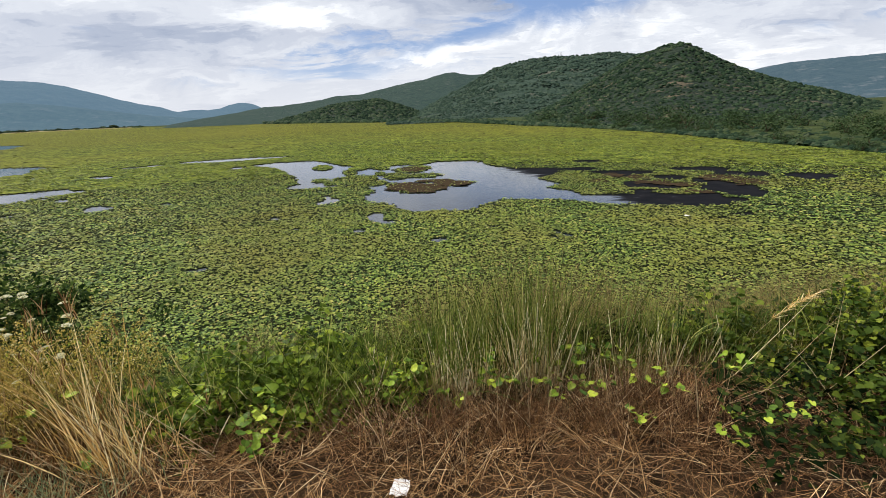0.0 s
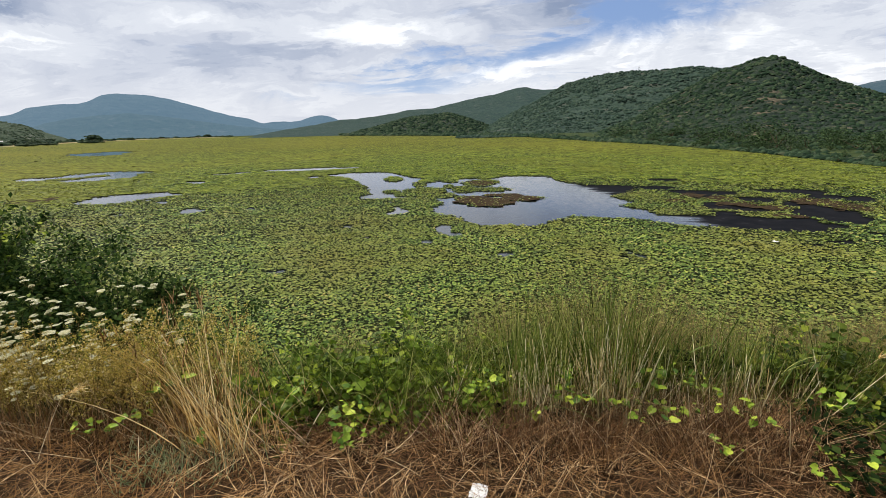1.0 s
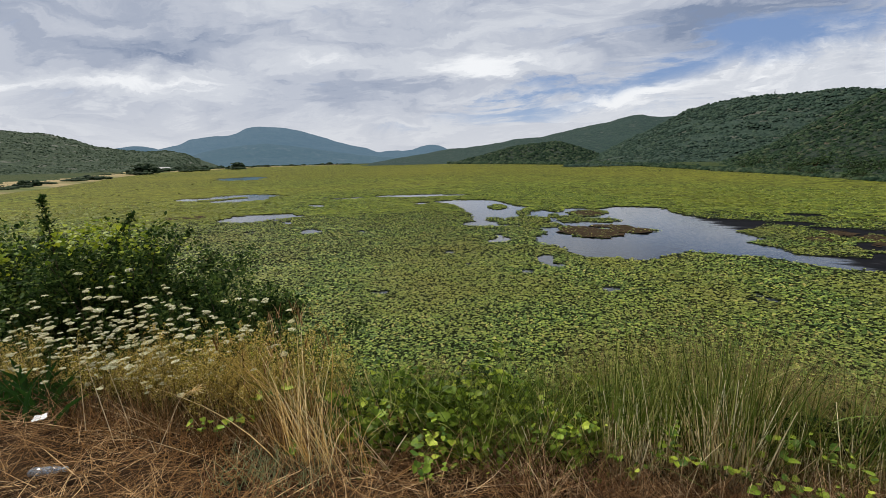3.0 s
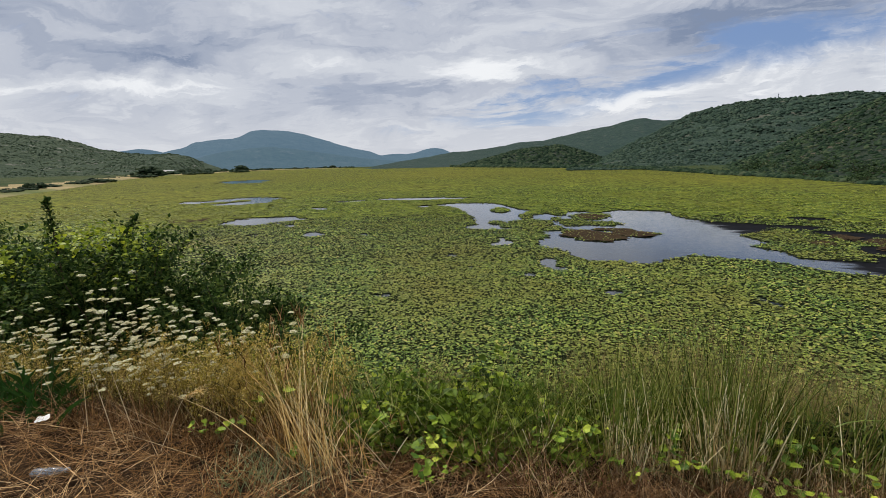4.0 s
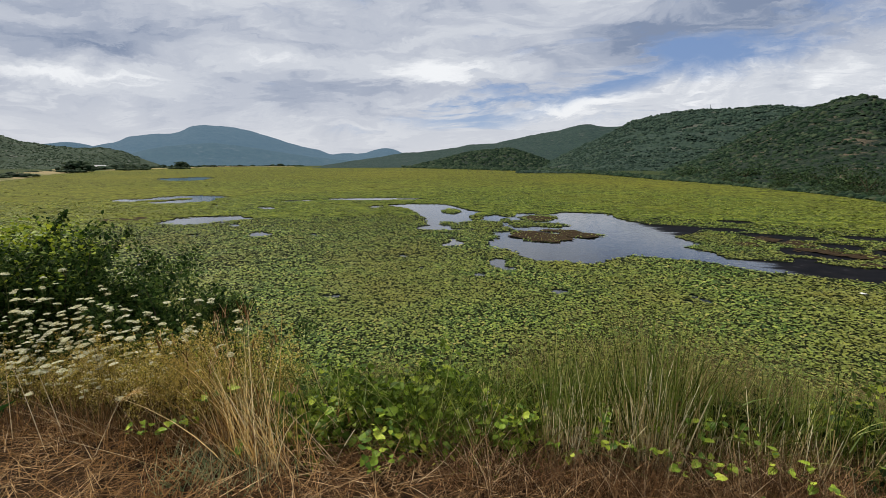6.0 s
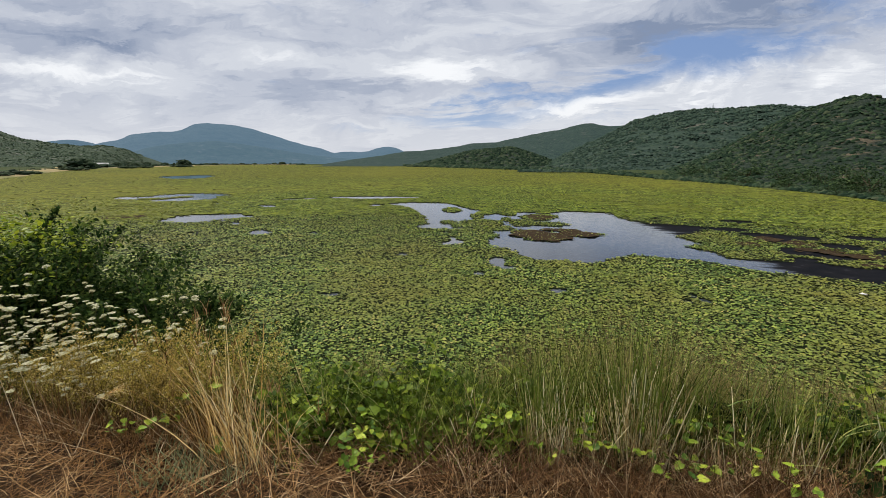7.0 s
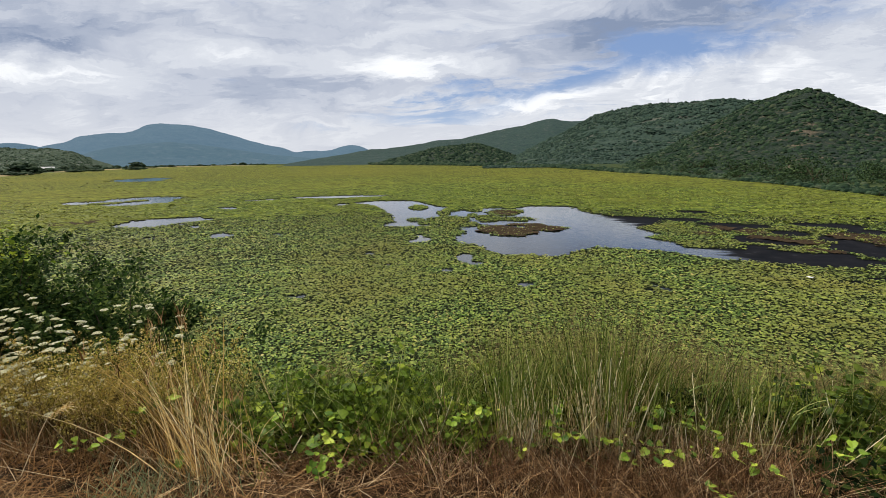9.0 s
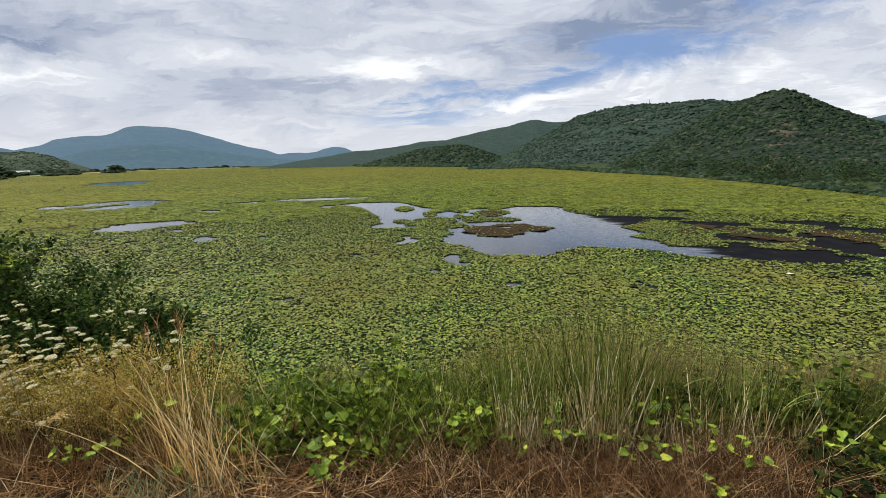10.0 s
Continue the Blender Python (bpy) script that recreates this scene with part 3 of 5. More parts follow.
def build_pads(bed):
    pieces = []
    for r0, r1, dens, size in ((8, 20, 205, 0.046), (20, 40, 72, 0.062), (40, 72, 15, 0.095)):
        x, y = pad_spots(r0, r1, dens)
        n = len(x)
        z = rng.uniform(0.03, 0.11, n) * size / 0.08
        turn, sizes = turns_of(rng.uniform(0, 6.28, n), rng.normal(0, 0.2, n), rng.normal(0, 0.2, n)), size * rng.uniform(0.65, 1.35, n)
        if r0 == 8:
            # those nearest the bank are single leaves
            near = np.flatnonzero((bank_s(x, y) < 10.2) & (x > -4.5) & (x < 3.0))[:300]
            me = bpy.data.meshes.new("lily_pad")
            me.from_pydata(PAD.tolist(), [], PAD_TRIS)
            me.materials.append(M_PAD_ONE)
            for i in near:
                pad = new("lily_pad", me)
                pad.parent = bed
                pad.matrix_basis = Matrix.Translation((x[i], y[i], z[i])) @ Matrix(turn[i].tolist()).to_4x4() @ Matrix.Scale(sizes[i], 4)
            rest = np.setdiff1d(np.arange(n), near)
            x, y, z, turn, sizes = x[rest], y[rest], z[rest], turn[rest], sizes[rest]
        pieces.append(many(PAD_FAR, PAD_FAR_TRIS, np.stack([x, y, z], -1), turn, sizes))
    v, f = joined(pieces[2:])
    tagged(fast_mesh("far_lily_pads", v, f, M_PAD_FAR, bed), "yellow-olive lily pads far out on the lake", kind="stuff")
    v, f = joined(pieces[:2])
    tagged(fast_mesh("lily_pads", v, f, M_PAD, bed), "crowded green floating lily pads with curled edges", kind="stuff")


def smooth(x):
    x = np.clip(x, 0, 1)
    return x * x * (3 - 2 * x)


def hill_height(a, r, profile, r_base, r_top, foot, rough, seed, sink=0.0):
    """Rises from r_base to a ridge at r_top whose elevation from the verge follows the profile of (azimuth, degrees)."""
    el = sum(np.interp(a + d, [p[0] for p in profile], [p[1] for p in profile]) for d in (-0.35, -0.2, 0.0, 0.2, 0.35)) / 5 - sink
    top = 5 + r_top * np.tan(np.radians(el))
    u = (r - r_base) / (r_top - r_base)
    x, y = polar(a, r)
    z = foot + (top - foot) * np.where(u < 1, smooth(u * 0.92 + 0.0) / smooth(0.92), 1 - 0.8 * smooth((u - 1) / 1.2))
    gully = rough * fbm(x, y, (r_top - r_base) * 0.22, 4, seed) * np.clip(top - foot, 0, 1e9) * np.clip(u * 2.5, 0, 1) * np.clip((1.03 - u) * 5, 0.0, 1)
    return z + gully + 0.004 * r_top * rough * 3 * fbm(a, 0 * a, 0.7, 3, seed + 3) * smooth(u)


def build_hill(name, profile, r_base, r_top, mat, label, foot=0.2, rough=0.09, seed=0.0, steps=(200, 56), reach=1.7, category="hill", sink=0.0):
    az = np.linspace(profile[0][0], profile[-1][0], steps[0])
    base = r_base if callable(r_base) else (lambda a: r_base + 0 * a)
    u = np.linspace(0, reach, steps[1])
    a, uu = np.meshgrid(az, u, indexing="ij")
    rb = base(a)
    r = rb + uu * (r_top - rb)
    x, y = polar(a, r)
    z = hill_height(a, r, profile, rb, r_top, foot, rough, seed, sink)
    v = np.stack([x, y, z], -1).reshape(-1, 3)
    n, m = a.shape
    i = (np.arange(n - 1)[:, None] * m + np.arange(m - 1)[None]).ravel()
    ob = fast_mesh(name, v, np.stack([i, i + 1, i + m + 1, i + m], -1), mat, smooth=True)
    tagged(ob, label, category, kind="structure")
    return base


LUMP = np.array([(0, 0, 1.0), (0.85, 0.1, 0.5), (0.25, 0.85, 0.55), (-0.7, 0.5, 0.45), (-0.75, -0.5, 0.55), (0.2, -0.9, 0.4), (0.95, -0.55, -0.1), (0.85, 0.7, -0.1), (-0.3, 1.05, -0.1), (-1.05, 0, -0.1), (-0.35, -1.0, -0.1)])
LUMP_TRIS = [(0, 1, 2), (0, 2, 3), (0, 3, 4), (0, 4, 5), (0, 5, 1), (1, 7, 2), (2, 8, 3), (3, 9, 4), (4, 10, 5), (5, 6, 1), (1, 6, 7), (2, 7, 8), (3, 8, 9), (4, 9, 10), (5, 10, 6)]


def lumps(p, size):
    n = len(p)
    wide = size[:, None] * rng.uniform(0.75, 1.3, (n, 3)) * (1, 1, 0.85)
    v, f = many(LUMP, LUMP_TRIS, p, turns_of(rng.uniform(0, 6.28, n), rng.normal(0, 0.2, n), rng.normal(0, 0.2, n)), wide)
    return v + rng.normal(0, 0.10, v.shape) * np.repeat(size, len(LUMP))[:, None], f


def scrub(name, n, profile, base, r_top, rough, seed, az, u, size, label, mat):
    """Shrubs over a hill: each of three or so lumps."""
    a, q = rng.uniform(*az, n), rng.uniform(*u, n)
    rb = base(a)
    r = rb + q * (r_top - rb)
    x, y = polar(a, r)
    keep = fbm(x, y, 0.05 * r_top, 4, seed + 20) > -0.45
    a, r, x, y, rb = a[keep], r[keep], x[keep], y[keep], rb[keep]
    z = hill_height(a, r, profile, rb, r_top, 0.2, rough, seed, 0.22)
    ok = z > 0.0
    p = np.stack([x, y, z], -1)[ok]
    near = np.clip(r[ok] / (0.75 * r_top), 0.45, 1.0)
    v, f = lumps(p, rng.uniform(*size, len(p)) * near)
    tagged(fast_mesh(name, v, f, mat), label, "scrub", kind="stuff")


def shore_scrub():
    """Reeds and willow scrub along the far shore."""
    n = 7500
    a = rng.uniform(-60, 24, n)
    r = shore_r(a) * (1 + np.abs(rng.normal(0, 0.07, n)))
    x, y = polar(a, r)
    keep = fbm(x, y, 12, 3, 4.0) > -0.5
    p = np.stack([x, y, 0.1 + 0 * x], -1)[keep]
    size = rng.uniform(0.002, 0.0065, keep.sum()) * np.clip(r[keep], 50, 600)
    v, f = lumps(p, size)
    tagged(fast_mesh("shore_scrub", v, f, M_SHRUB), "low dark willow scrub and reeds along the far shore", "scrub", kind="stuff")


def far_trees():
    """The low tree line on the flat shore at the head of the lake."""
    n = 900
    a = np.concatenate([rng.uniform(35, 56, 650), rng.uniform(56, 70, 250)])
    r = shore_r(a) * np.where(a < 56, rng.uniform(1.12, 1.35, n), rng.uniform(1.25, 1.9, n))
    x, y = polar(a, r)
    keep = (fbm(a, 0 * a, 1.3, 4, 2.0) > -0.25) | (rng.uniform(0, 1, n) < 0.2)
    size = np.where(a < 56, rng.uniform(1.5, 4.2, n), rng.uniform(0.4, 0.9, n))
    v, f = lumps(np.stack([x, y, 0.3 + 0 * x], -1)[keep], size[keep])
    tagged(fast_mesh("far_trees", v, f, M_SHRUB), "low dark tree line and hedges on the far flat shore", "trees", kind="stuff")


PEAK = [(-75, 1.0), (-60, 0.4), (-46, -0.6), (-38.6, -0.5), (-35, 0.7), (-31.6, 1.7), (-28.4, 2.75), (-26.2, 3.75), (-24.5, 4.65), (-23.6, 5.25), (-22.5, 5.75), (-21.7, 6.0), (-20.2, 5.75), (-18, 5.15), (-16.5, 4.44), (-13.5, 2.92), (-10.3, 1.11), (-7.4, 0.15), (-5.4, -0.74), (-2, -1.4), (3, -0.9)]
MAST = [(-40, -2.0), (-30, 0.5), (-26, 2.6), (-23.5, 4.2), (-21, 4.9), (-18, 5.25), (-16.4, 5.5), (-15.1, 5.7), (-12.8, 5.6), (-9.9, 5.6), (-7.2, 5.5), (-5.0, 5.2), (-3.7, 4.95), (-2.4, 4.6), (-1.4, 4.05), (0.4, 3.2), (2.4, 2.25), (4.4, 1.3), (6.2, 0.45), (8.0, -0.3), (10, -0.6)]
LONG = [(-8, 4.0), (-3, 4.1), (-1.5, 4.12), (-0.3, 4.02), (1.0, 4.19), (2.1, 4.42), (3.2, 4.28), (5.2, 3.77), (7.2, 3.51), (9.8, 3.01), (12.8, 2.37), (15.5, 2.29), (17.2, 1.94), (19.2, 1.65), (21.9, 1.38), (23.3, 1.38), (26, 0.9), (29, 0.5), (34, -0.3)]
KNOLL = [(2, -0.7), (3.2, -0.55), (4.9, -0.06), (6.5, 0.64), (8.5, 1.34), (10.5, 2.02), (11.3, 2.07), (12.5, 1.9), (15.2, 1.7), (17.2, 1.22), (19.3, 0.67), (21.3, 0.26), (23.2, -0.3)]
FAR = [(21, 0.6), (23.6, 1.33), (24.4, 1.74), (25.4, 1.95), (26.7, 1.73), (27.7, 1.36), (28.7, 1.25), (30.8, 1.02), (31.8, 1.17), (33.4, 1.73), (35.0, 2.02), (36.6, 2.49), (39.1, 3.28), (40.6, 3.73), (41.8, 3.98), (42.7, 4.1), (45.1, 4.16), (46.0, 4.04), (47.2, 3.37), (48.0, 3.19), (50.0, 3.07), (51.9, 2.75), (52.5, 2.35), (53.8, 2.03), (57, 1.2), (62, 1.0)]
FOOTHILLS = [(28, 0.2), (30.8, 0.56), (34.1, 0.89), (37.9, 1.48), (41.0, 1.98), (44.1, 2.32), (46.4, 2.16), (48.7, 1.88), (50.7, 1.48), (52.5, 0.8), (56, 0.3)]
FAR_RIGHT = [(-75, 4.2), (-60, 4.6), (-48, 3.9), (-38, 3.45), (-35.5, 3.42), (-33, 3.35), (-31.4, 3.33), (-29.2, 3.0), (-27, 2.4), (-25, 2.0), (-21, 1.5)]
LEFT = [(48.9, 0.1), (50.2, 0.58), (51.5, 1.2), (52.6, 1.62), (53.8, 1.9), (55.8, 1.82), (57.3, 1.94), (59.8, 2.32), (61.6, 2.95), (63.6, 3.48), (65.0, 3.55), (66.9, 3.72), (70, 4.0), (78, 4.5), (90, 5.0), (110, 4.0), (125, 2.0)]
BEYOND_WEST = [(52.5, 0.8), (54.8, 1.87), (56.0, 2.14), (57.0, 2.16), (58.5, 1.9), (61, 1.4), (64, 0.8)]
BEYOND = [(27, 0.7), (28.4, 1.11), (29.3, 1.32), (30.8, 1.29), (32, 1.11), (34, 0.6)]


def left_base(a):
    return np.maximum(650, 1.35 * shore_r(a))


def build_land():
    build_ground()
    build_water()
    bed = build_carpet()
    build_hill("peak_hill", PEAK, lambda a: shore_r(a) * 1.02, 430, M_HILL, "steep pointed hill covered with dark green scrub", rough=0.07, seed=1.0, sink=0.22)
    build_hill("mast_ridge", MAST, lambda a: 260 + 0 * a, 850, M_RIDGE, "long dark green wooded ridge behind the pointed hill", rough=0.13, seed=2.0, sink=0.22)
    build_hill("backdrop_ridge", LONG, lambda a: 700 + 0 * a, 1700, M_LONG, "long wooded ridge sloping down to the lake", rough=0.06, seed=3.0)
    build_hill("knoll", KNOLL, lambda a: shore_r(a) * 1.0, 830, M_HILL, "low rounded wooded knoll at the lake shore", rough=0.06, seed=4.0, sink=0.22)
    build_hill("left_hill", LEFT, left_base, 1300, M_LEFT, "pale green grazed hill with rocks and scrub", rough=0.08, seed=5.0, sink=0.22)
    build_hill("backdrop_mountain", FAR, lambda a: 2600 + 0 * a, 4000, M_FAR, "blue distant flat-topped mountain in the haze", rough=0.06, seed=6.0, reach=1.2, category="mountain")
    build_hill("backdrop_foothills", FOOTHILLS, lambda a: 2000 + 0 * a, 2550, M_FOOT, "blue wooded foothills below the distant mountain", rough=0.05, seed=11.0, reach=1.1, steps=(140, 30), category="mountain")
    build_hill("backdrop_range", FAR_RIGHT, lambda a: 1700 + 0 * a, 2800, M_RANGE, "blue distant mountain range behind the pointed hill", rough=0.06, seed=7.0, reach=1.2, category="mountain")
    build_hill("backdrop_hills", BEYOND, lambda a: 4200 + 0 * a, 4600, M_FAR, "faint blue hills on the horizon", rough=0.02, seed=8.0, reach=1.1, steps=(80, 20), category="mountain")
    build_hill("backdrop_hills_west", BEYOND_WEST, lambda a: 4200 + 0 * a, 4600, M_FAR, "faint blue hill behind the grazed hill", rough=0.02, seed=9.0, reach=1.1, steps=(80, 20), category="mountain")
    scrub("hill_scrub", 17000, PEAK, lambda a: shore_r(a) * 1.02, 430, 0.07, 1.0, (-62, 2), (0.0, 1.08), (0.5, 1.45), "dense dark green scrub over the pointed hill", M_SHRUB)
    scrub("ridge_scrub", 10500, MAST, lambda a: 260 + 0 * a, 850, 0.13, 2.0, (-24, 10), (0.0, 1.05), (1.0, 2.5), "dark green woodland over the long ridge", M_RIDGE_SHRUB)
    scrub("knoll_scrub", 3000, KNOLL, lambda a: shore_r(a), 830, 0.06, 4.0, (2.5, 22.8), (0.0, 1.08), (1.4, 3.0), "dark green trees over the low knoll", M_SHRUB)
    scrub("slope_scrub", 6000, LEFT, left_base, 1300, 0.08, 5.0, (51, 80), (0.0, 1.0), (0.7, 2.0), "scattered scrub over the grazed hill", M_LEFT_SHRUB)
    shore_scrub()
    far_trees()
    return bed


build_pads(build_land())

# ---------------------------------------------------------------- plants on the bank
M_STRAW = leafy("dry_straw", ((0.0, (0.024, 0.011, 0.004)), (0.35, (0.125, 0.062, 0.022)), (0.65, (0.38, 0.215, 0.085)), (1.0, (0.88, 0.62, 0.33))), 0.65, 0.06, (1.6, (0.22, 0.115, 0.038)), 25, 0.04)
M_HAY = leafy("red_brown_hay", ((0.0, (0.010, 0.005, 0.003)), (0.32, (0.055, 0.026, 0.011)), (0.62, (0.23, 0.118, 0.047)), (0.87, (0.53, 0.33, 0.155)), (1.0, (0.86, 0.65, 0.39))), 0.65, 0.06, (2.2, (0.12, 0.06, 0.025)), 25)
M_GOLD = leafy("golden_grass", ((0.0, (0.22, 0.115, 0.032)), (0.25, (0.62, 0.385, 0.125)), (0.55, (0.92, 0.67, 0.28)), (1.0, (0.98, 0.85, 0.50))), 0.55, 0.35, None, 25, 0.06)
M_STALK = one_leaf("bleached_stalk", ((0.0, (0.34, 0.22, 0.10)), (0.5, (0.58, 0.44, 0.24)), (1.0, (0.78, 0.66, 0.42))))
M_PALE = leafy("pale_grass_stalks", ((0.0, (0.16, 0.105, 0.04)), (0.3, (0.46, 0.34, 0.15)), (0.6, (0.84, 0.70, 0.38)), (1.0, (0.96, 0.88, 0.60))), 0.45, 0.25, None, 25, 0.12)
M_GRASS = leafy("green_grass", ((0.0, (0.016, 0.032, 0.006)), (0.4, (0.074, 0.110, 0.017)), (0.78, (0.195, 0.245, 0.042)), (1.0, (0.48, 0.46, 0.15))), 0.5, 0.3, None, 20, 0.04)
M_FINE = leafy("fine_green_grass", ((0.0, (0.014, 0.024, 0.004)), (0.35, (0.085, 0.112, 0.015)), (0.7, (0.215, 0.240, 0.036)), (1.0, (0.48, 0.42, 0.13))), 0.5, 0.38, (1.3, (0.155, 0.158, 0.028)), 20, 0.03)
M_BLADE = leafy("light_grass_blade", ((0.0, (0.045, 0.080, 0.014)), (0.5, (0.15, 0.205, 0.036)), (0.85, (0.29, 0.34, 0.075)), (1.0, (0.50, 0.46, 0.18))), 0.45, 0.35, None, 20, 0.15)
M_GREY = leafy("grey_green_grass", ((0.0, (0.12, 0.19, 0.085)), (0.6, (0.26, 0.34, 0.17)), (1.0, (0.46, 0.48, 0.28))), 0.55, 0.3, None, 20)
M_PANICLE = leafy("grass_flower_heads", ((0.0, (0.095, 0.085, 0.026)), (0.5, (0.20, 0.155, 0.055)), (1.0, (0.38, 0.27, 0.13))), 0.6, 0.2, None, 20)
M_WEED = leafy("olive_weed_sprays", ((0.0, (0.10, 0.085, 0.012)), (0.25, (0.28, 0.24, 0.032)), (0.6, (0.54, 0.44, 0.085)), (0.9, (0.80, 0.64, 0.22)), (1.0, (0.90, 0.82, 0.55))), 0.6, 0.35, (2.5, (0.42, 0.30, 0.07)), 20)
M_WEED_STEM = leafy("brown_weed_stems", ((0.0, (0.045, 0.03, 0.012)), (0.5, (0.15, 0.11, 0.035)), (0.85, (0.34, 0.26, 0.09)), (1.0, (0.62, 0.50, 0.25))), 0.6, 0.15, None, 20)
VINE_TONES = ((0.0, (0.008, 0.022, 0.004)), (0.30, (0.046, 0.090, 0.010)), (0.6, (0.145, 0.225, 0.022)), (1.0, (0.42, 0.49, 0.05)))
M_VINE = leafy("vine_leaf", VINE_TONES, 0.42, 0.35, (1.8, (0.12, 0.175, 0.018)), 30)
M_VINE_DARK = leafy("dark_vine_leaf", ((0.0, (0.007, 0.017, 0.004)), (0.35, (0.034, 0.068, 0.010)), (0.65, (0.095, 0.145, 0.017)), (1.0, (0.38, 0.43, 0.05))), 0.42, 0.3, (1.5, (0.055, 0.086, 0.011)), 30)
M_SPRIG = one_leaf("young_vine_leaf", ((0.0, (0.05, 0.105, 0.010)), (0.4, (0.15, 0.23, 0.016)), (0.8, (0.25, 0.33, 0.024)), (1.0, (0.38, 0.43, 0.045))))
M_BUSH = leafy("dark_shrub_leaf", ((0.0, (0.010, 0.025, 0.006)), (0.5, (0.038, 0.074, 0.016)), (0.85, (0.090, 0.140, 0.030)), (1.0, (0.18, 0.23, 0.045))), 0.6, 0.3, None, 25, 0.03)
# shade between stalks put into the leaf colour, far darker than the shrub
M_UNDERGROWTH = leafy("undergrowth_painted_shade", ((0.0, (0.003, 0.008, 0.002)), (0.6, (0.011, 0.021, 0.005)), (1.0, (0.04, 0.06, 0.012))), 0.7, 0.05, None, 25, 0.03)
M_FIG = leafy("yellow_green_leaf", ((0.0, (0.12, 0.19, 0.016)), (0.6, (0.27, 0.34, 0.028)), (1.0, (0.44, 0.48, 0.04))), 0.45, 0.3, None, 25)
M_WILLOW = leafy("willow_leaf", ((0.0, (0.015, 0.032, 0.012)), (0.5, (0.040, 0.072, 0.026)), (0.85, (0.070, 0.110, 0.040)), (1.0, (0.10, 0.14, 0.055))), 0.6, 0.2, None, 3, 0.05)
M_SHORE_BUSH = leafy("shore_bush_leaf", ((0.0, (0.010, 0.022, 0.011)), (0.6, (0.026, 0.044, 0.020)), (1.0, (0.060, 0.082, 0.038))), 0.7, 0.1, None, 1, 0.03)
M_TWIG = earthy("twig_bark", (0.05, 0.04, 0.025), (0.14, 0.11, 0.07), 30, 0.9, 0.3)
M_UMBEL = leafy("cream_umbel_flowers", ((0.0, (0.34, 0.36, 0.15)), (0.5, (0.56, 0.54, 0.34)), (1.0, (0.74, 0.72, 0.58))), 0.7, 0.2, (3.0, (0.52, 0.48, 0.27)), 60)
M_STEM = leafy("green_brown_stem", ((0.0, (0.09, 0.10, 0.03)), (1.0, (0.20, 0.17, 0.07))), 0.6, 0.0, None, 30)
M_DOCK = leafy("broad_dark_leaf", ((0.0, (0.012, 0.040, 0.008)), (1.0, (0.045, 0.110, 0.020))), 0.4, 0.2, None, 15)

LEAF = np.array([(0, 0, 0), (-0.28, -0.10, 0.05), (-0.50, 0.25, 0.10), (-0.35, 0.65, 0.06), (0, 1, -0.08), (0.35, 0.65, 0.06), (0.50, 0.25, 0.10), (0.28, -0.10, 0.05), (0, 0.45, 0.0)])
LEAF_TRIS = [(8, i + 1 if i < 7 else 0, i) for i in range(8)]
CHIP = np.array([(0, 0, 0), (-0.32, 0.5, 0.10), (0, 1, 0), (0.32, 0.5, 0.10)])
CHIP_TRIS = [(0, 3, 2), (0, 2, 1)]


def spots(n, x0, x1, s0, s1):
    """Random places on the bank between two stations along it and two distances from the verge."""
    x, s = rng.uniform(x0, x1, n), rng.uniform(s0, s1, n)
    y = (s + math.sin(BANK) * x) / math.cos(BANK)
    return np.stack([x, y, bank_z(x, y)], -1)


def tufts(n, count, x0, x1, s0, s1, spread):
    """count tufts of n / count blades each."""
    c = spots(count, x0, x1, s0, s1)
    p = c[rng.integers(0, count, n)] + np.concatenate([rng.normal(0, spread, (n, 2)), np.zeros((n, 1))], 1)
    p[:, 2] = bank_z(p[:, 0], p[:, 1]) - 0.02
    return p


def blades(name, base, length, lean, droop, width, mat, seg=4, parent=None, yaw=None):
    n = len(base)
    pick = lambda r: rng.uniform(r[0], r[1], n) if isinstance(r, tuple) else r
    yaw = rng.uniform(0, 6.283, n) if yaw is None else yaw
    v, f = ribbons(base, yaw, pick(length), pick(lean), pick(droop), pick(width), seg)
    return fast_mesh(name, v, f, mat, parent)


def build_litter():
    """Mown straw lying on the verge: long and golden to the west, short and red-brown to the east."""
    def lying(n, x0, x1, s0, s1, le, wi, lift):
        base = spots(n, x0, x1, s0, s1)
        base[:, 2] += rng.uniform(0.0, lift, n)
        return ribbons(base, rng.uniform(0, 6.283, n), rng.uniform(*le, n), rng.uniform(0.88, 0.9995, n), rng.uniform(-0.06, 0.16, n), rng.uniform(*wi, n), 3 if le[1] > 0.25 else 2, 3.0, 0.22)
    v, f = joined([lying(2200, -1.3, 1.15, 0.6, 2.2, (0.08, 0.36), (0.002, 0.0042), 0.06), lying(5200, -5.5, -1.2, 0.6, 2.45, (0.12, 0.42), (0.003, 0.0062), 0.07), lying(320, -4.5, -1.2, 1.7, 2.5, (0.3, 0.6), (0.0035, 0.006), 0.12)])
    tagged(fast_mesh("straw_litter", v, f, M_STRAW), "straw-coloured mown dry grass lying on the verge", "dry grass", kind="stuff")
    v, f = joined([lying(7000, -5.5, -1.0, 0.6, 2.6, (0.08, 0.28), (0.003, 0.006), 0.04), lying(8000, -1.4, 3.0, 0.6, 2.7, (0.08, 0.30), (0.003, 0.005), 0.05), lying(7000, -1.4, 2.6, 0.6, 2.7, (0.04, 0.15), (0.003, 0.006), 0.03), lying(500, -1.2, 2.4, 1.6, 2.6, (0.25, 0.5), (0.0025, 0.0045), 0.12)])
    tagged(fast_mesh("brown_litter", v, f, M_HAY), "red-brown mown dead grass lying on the verge", "dry grass", kind="stuff")


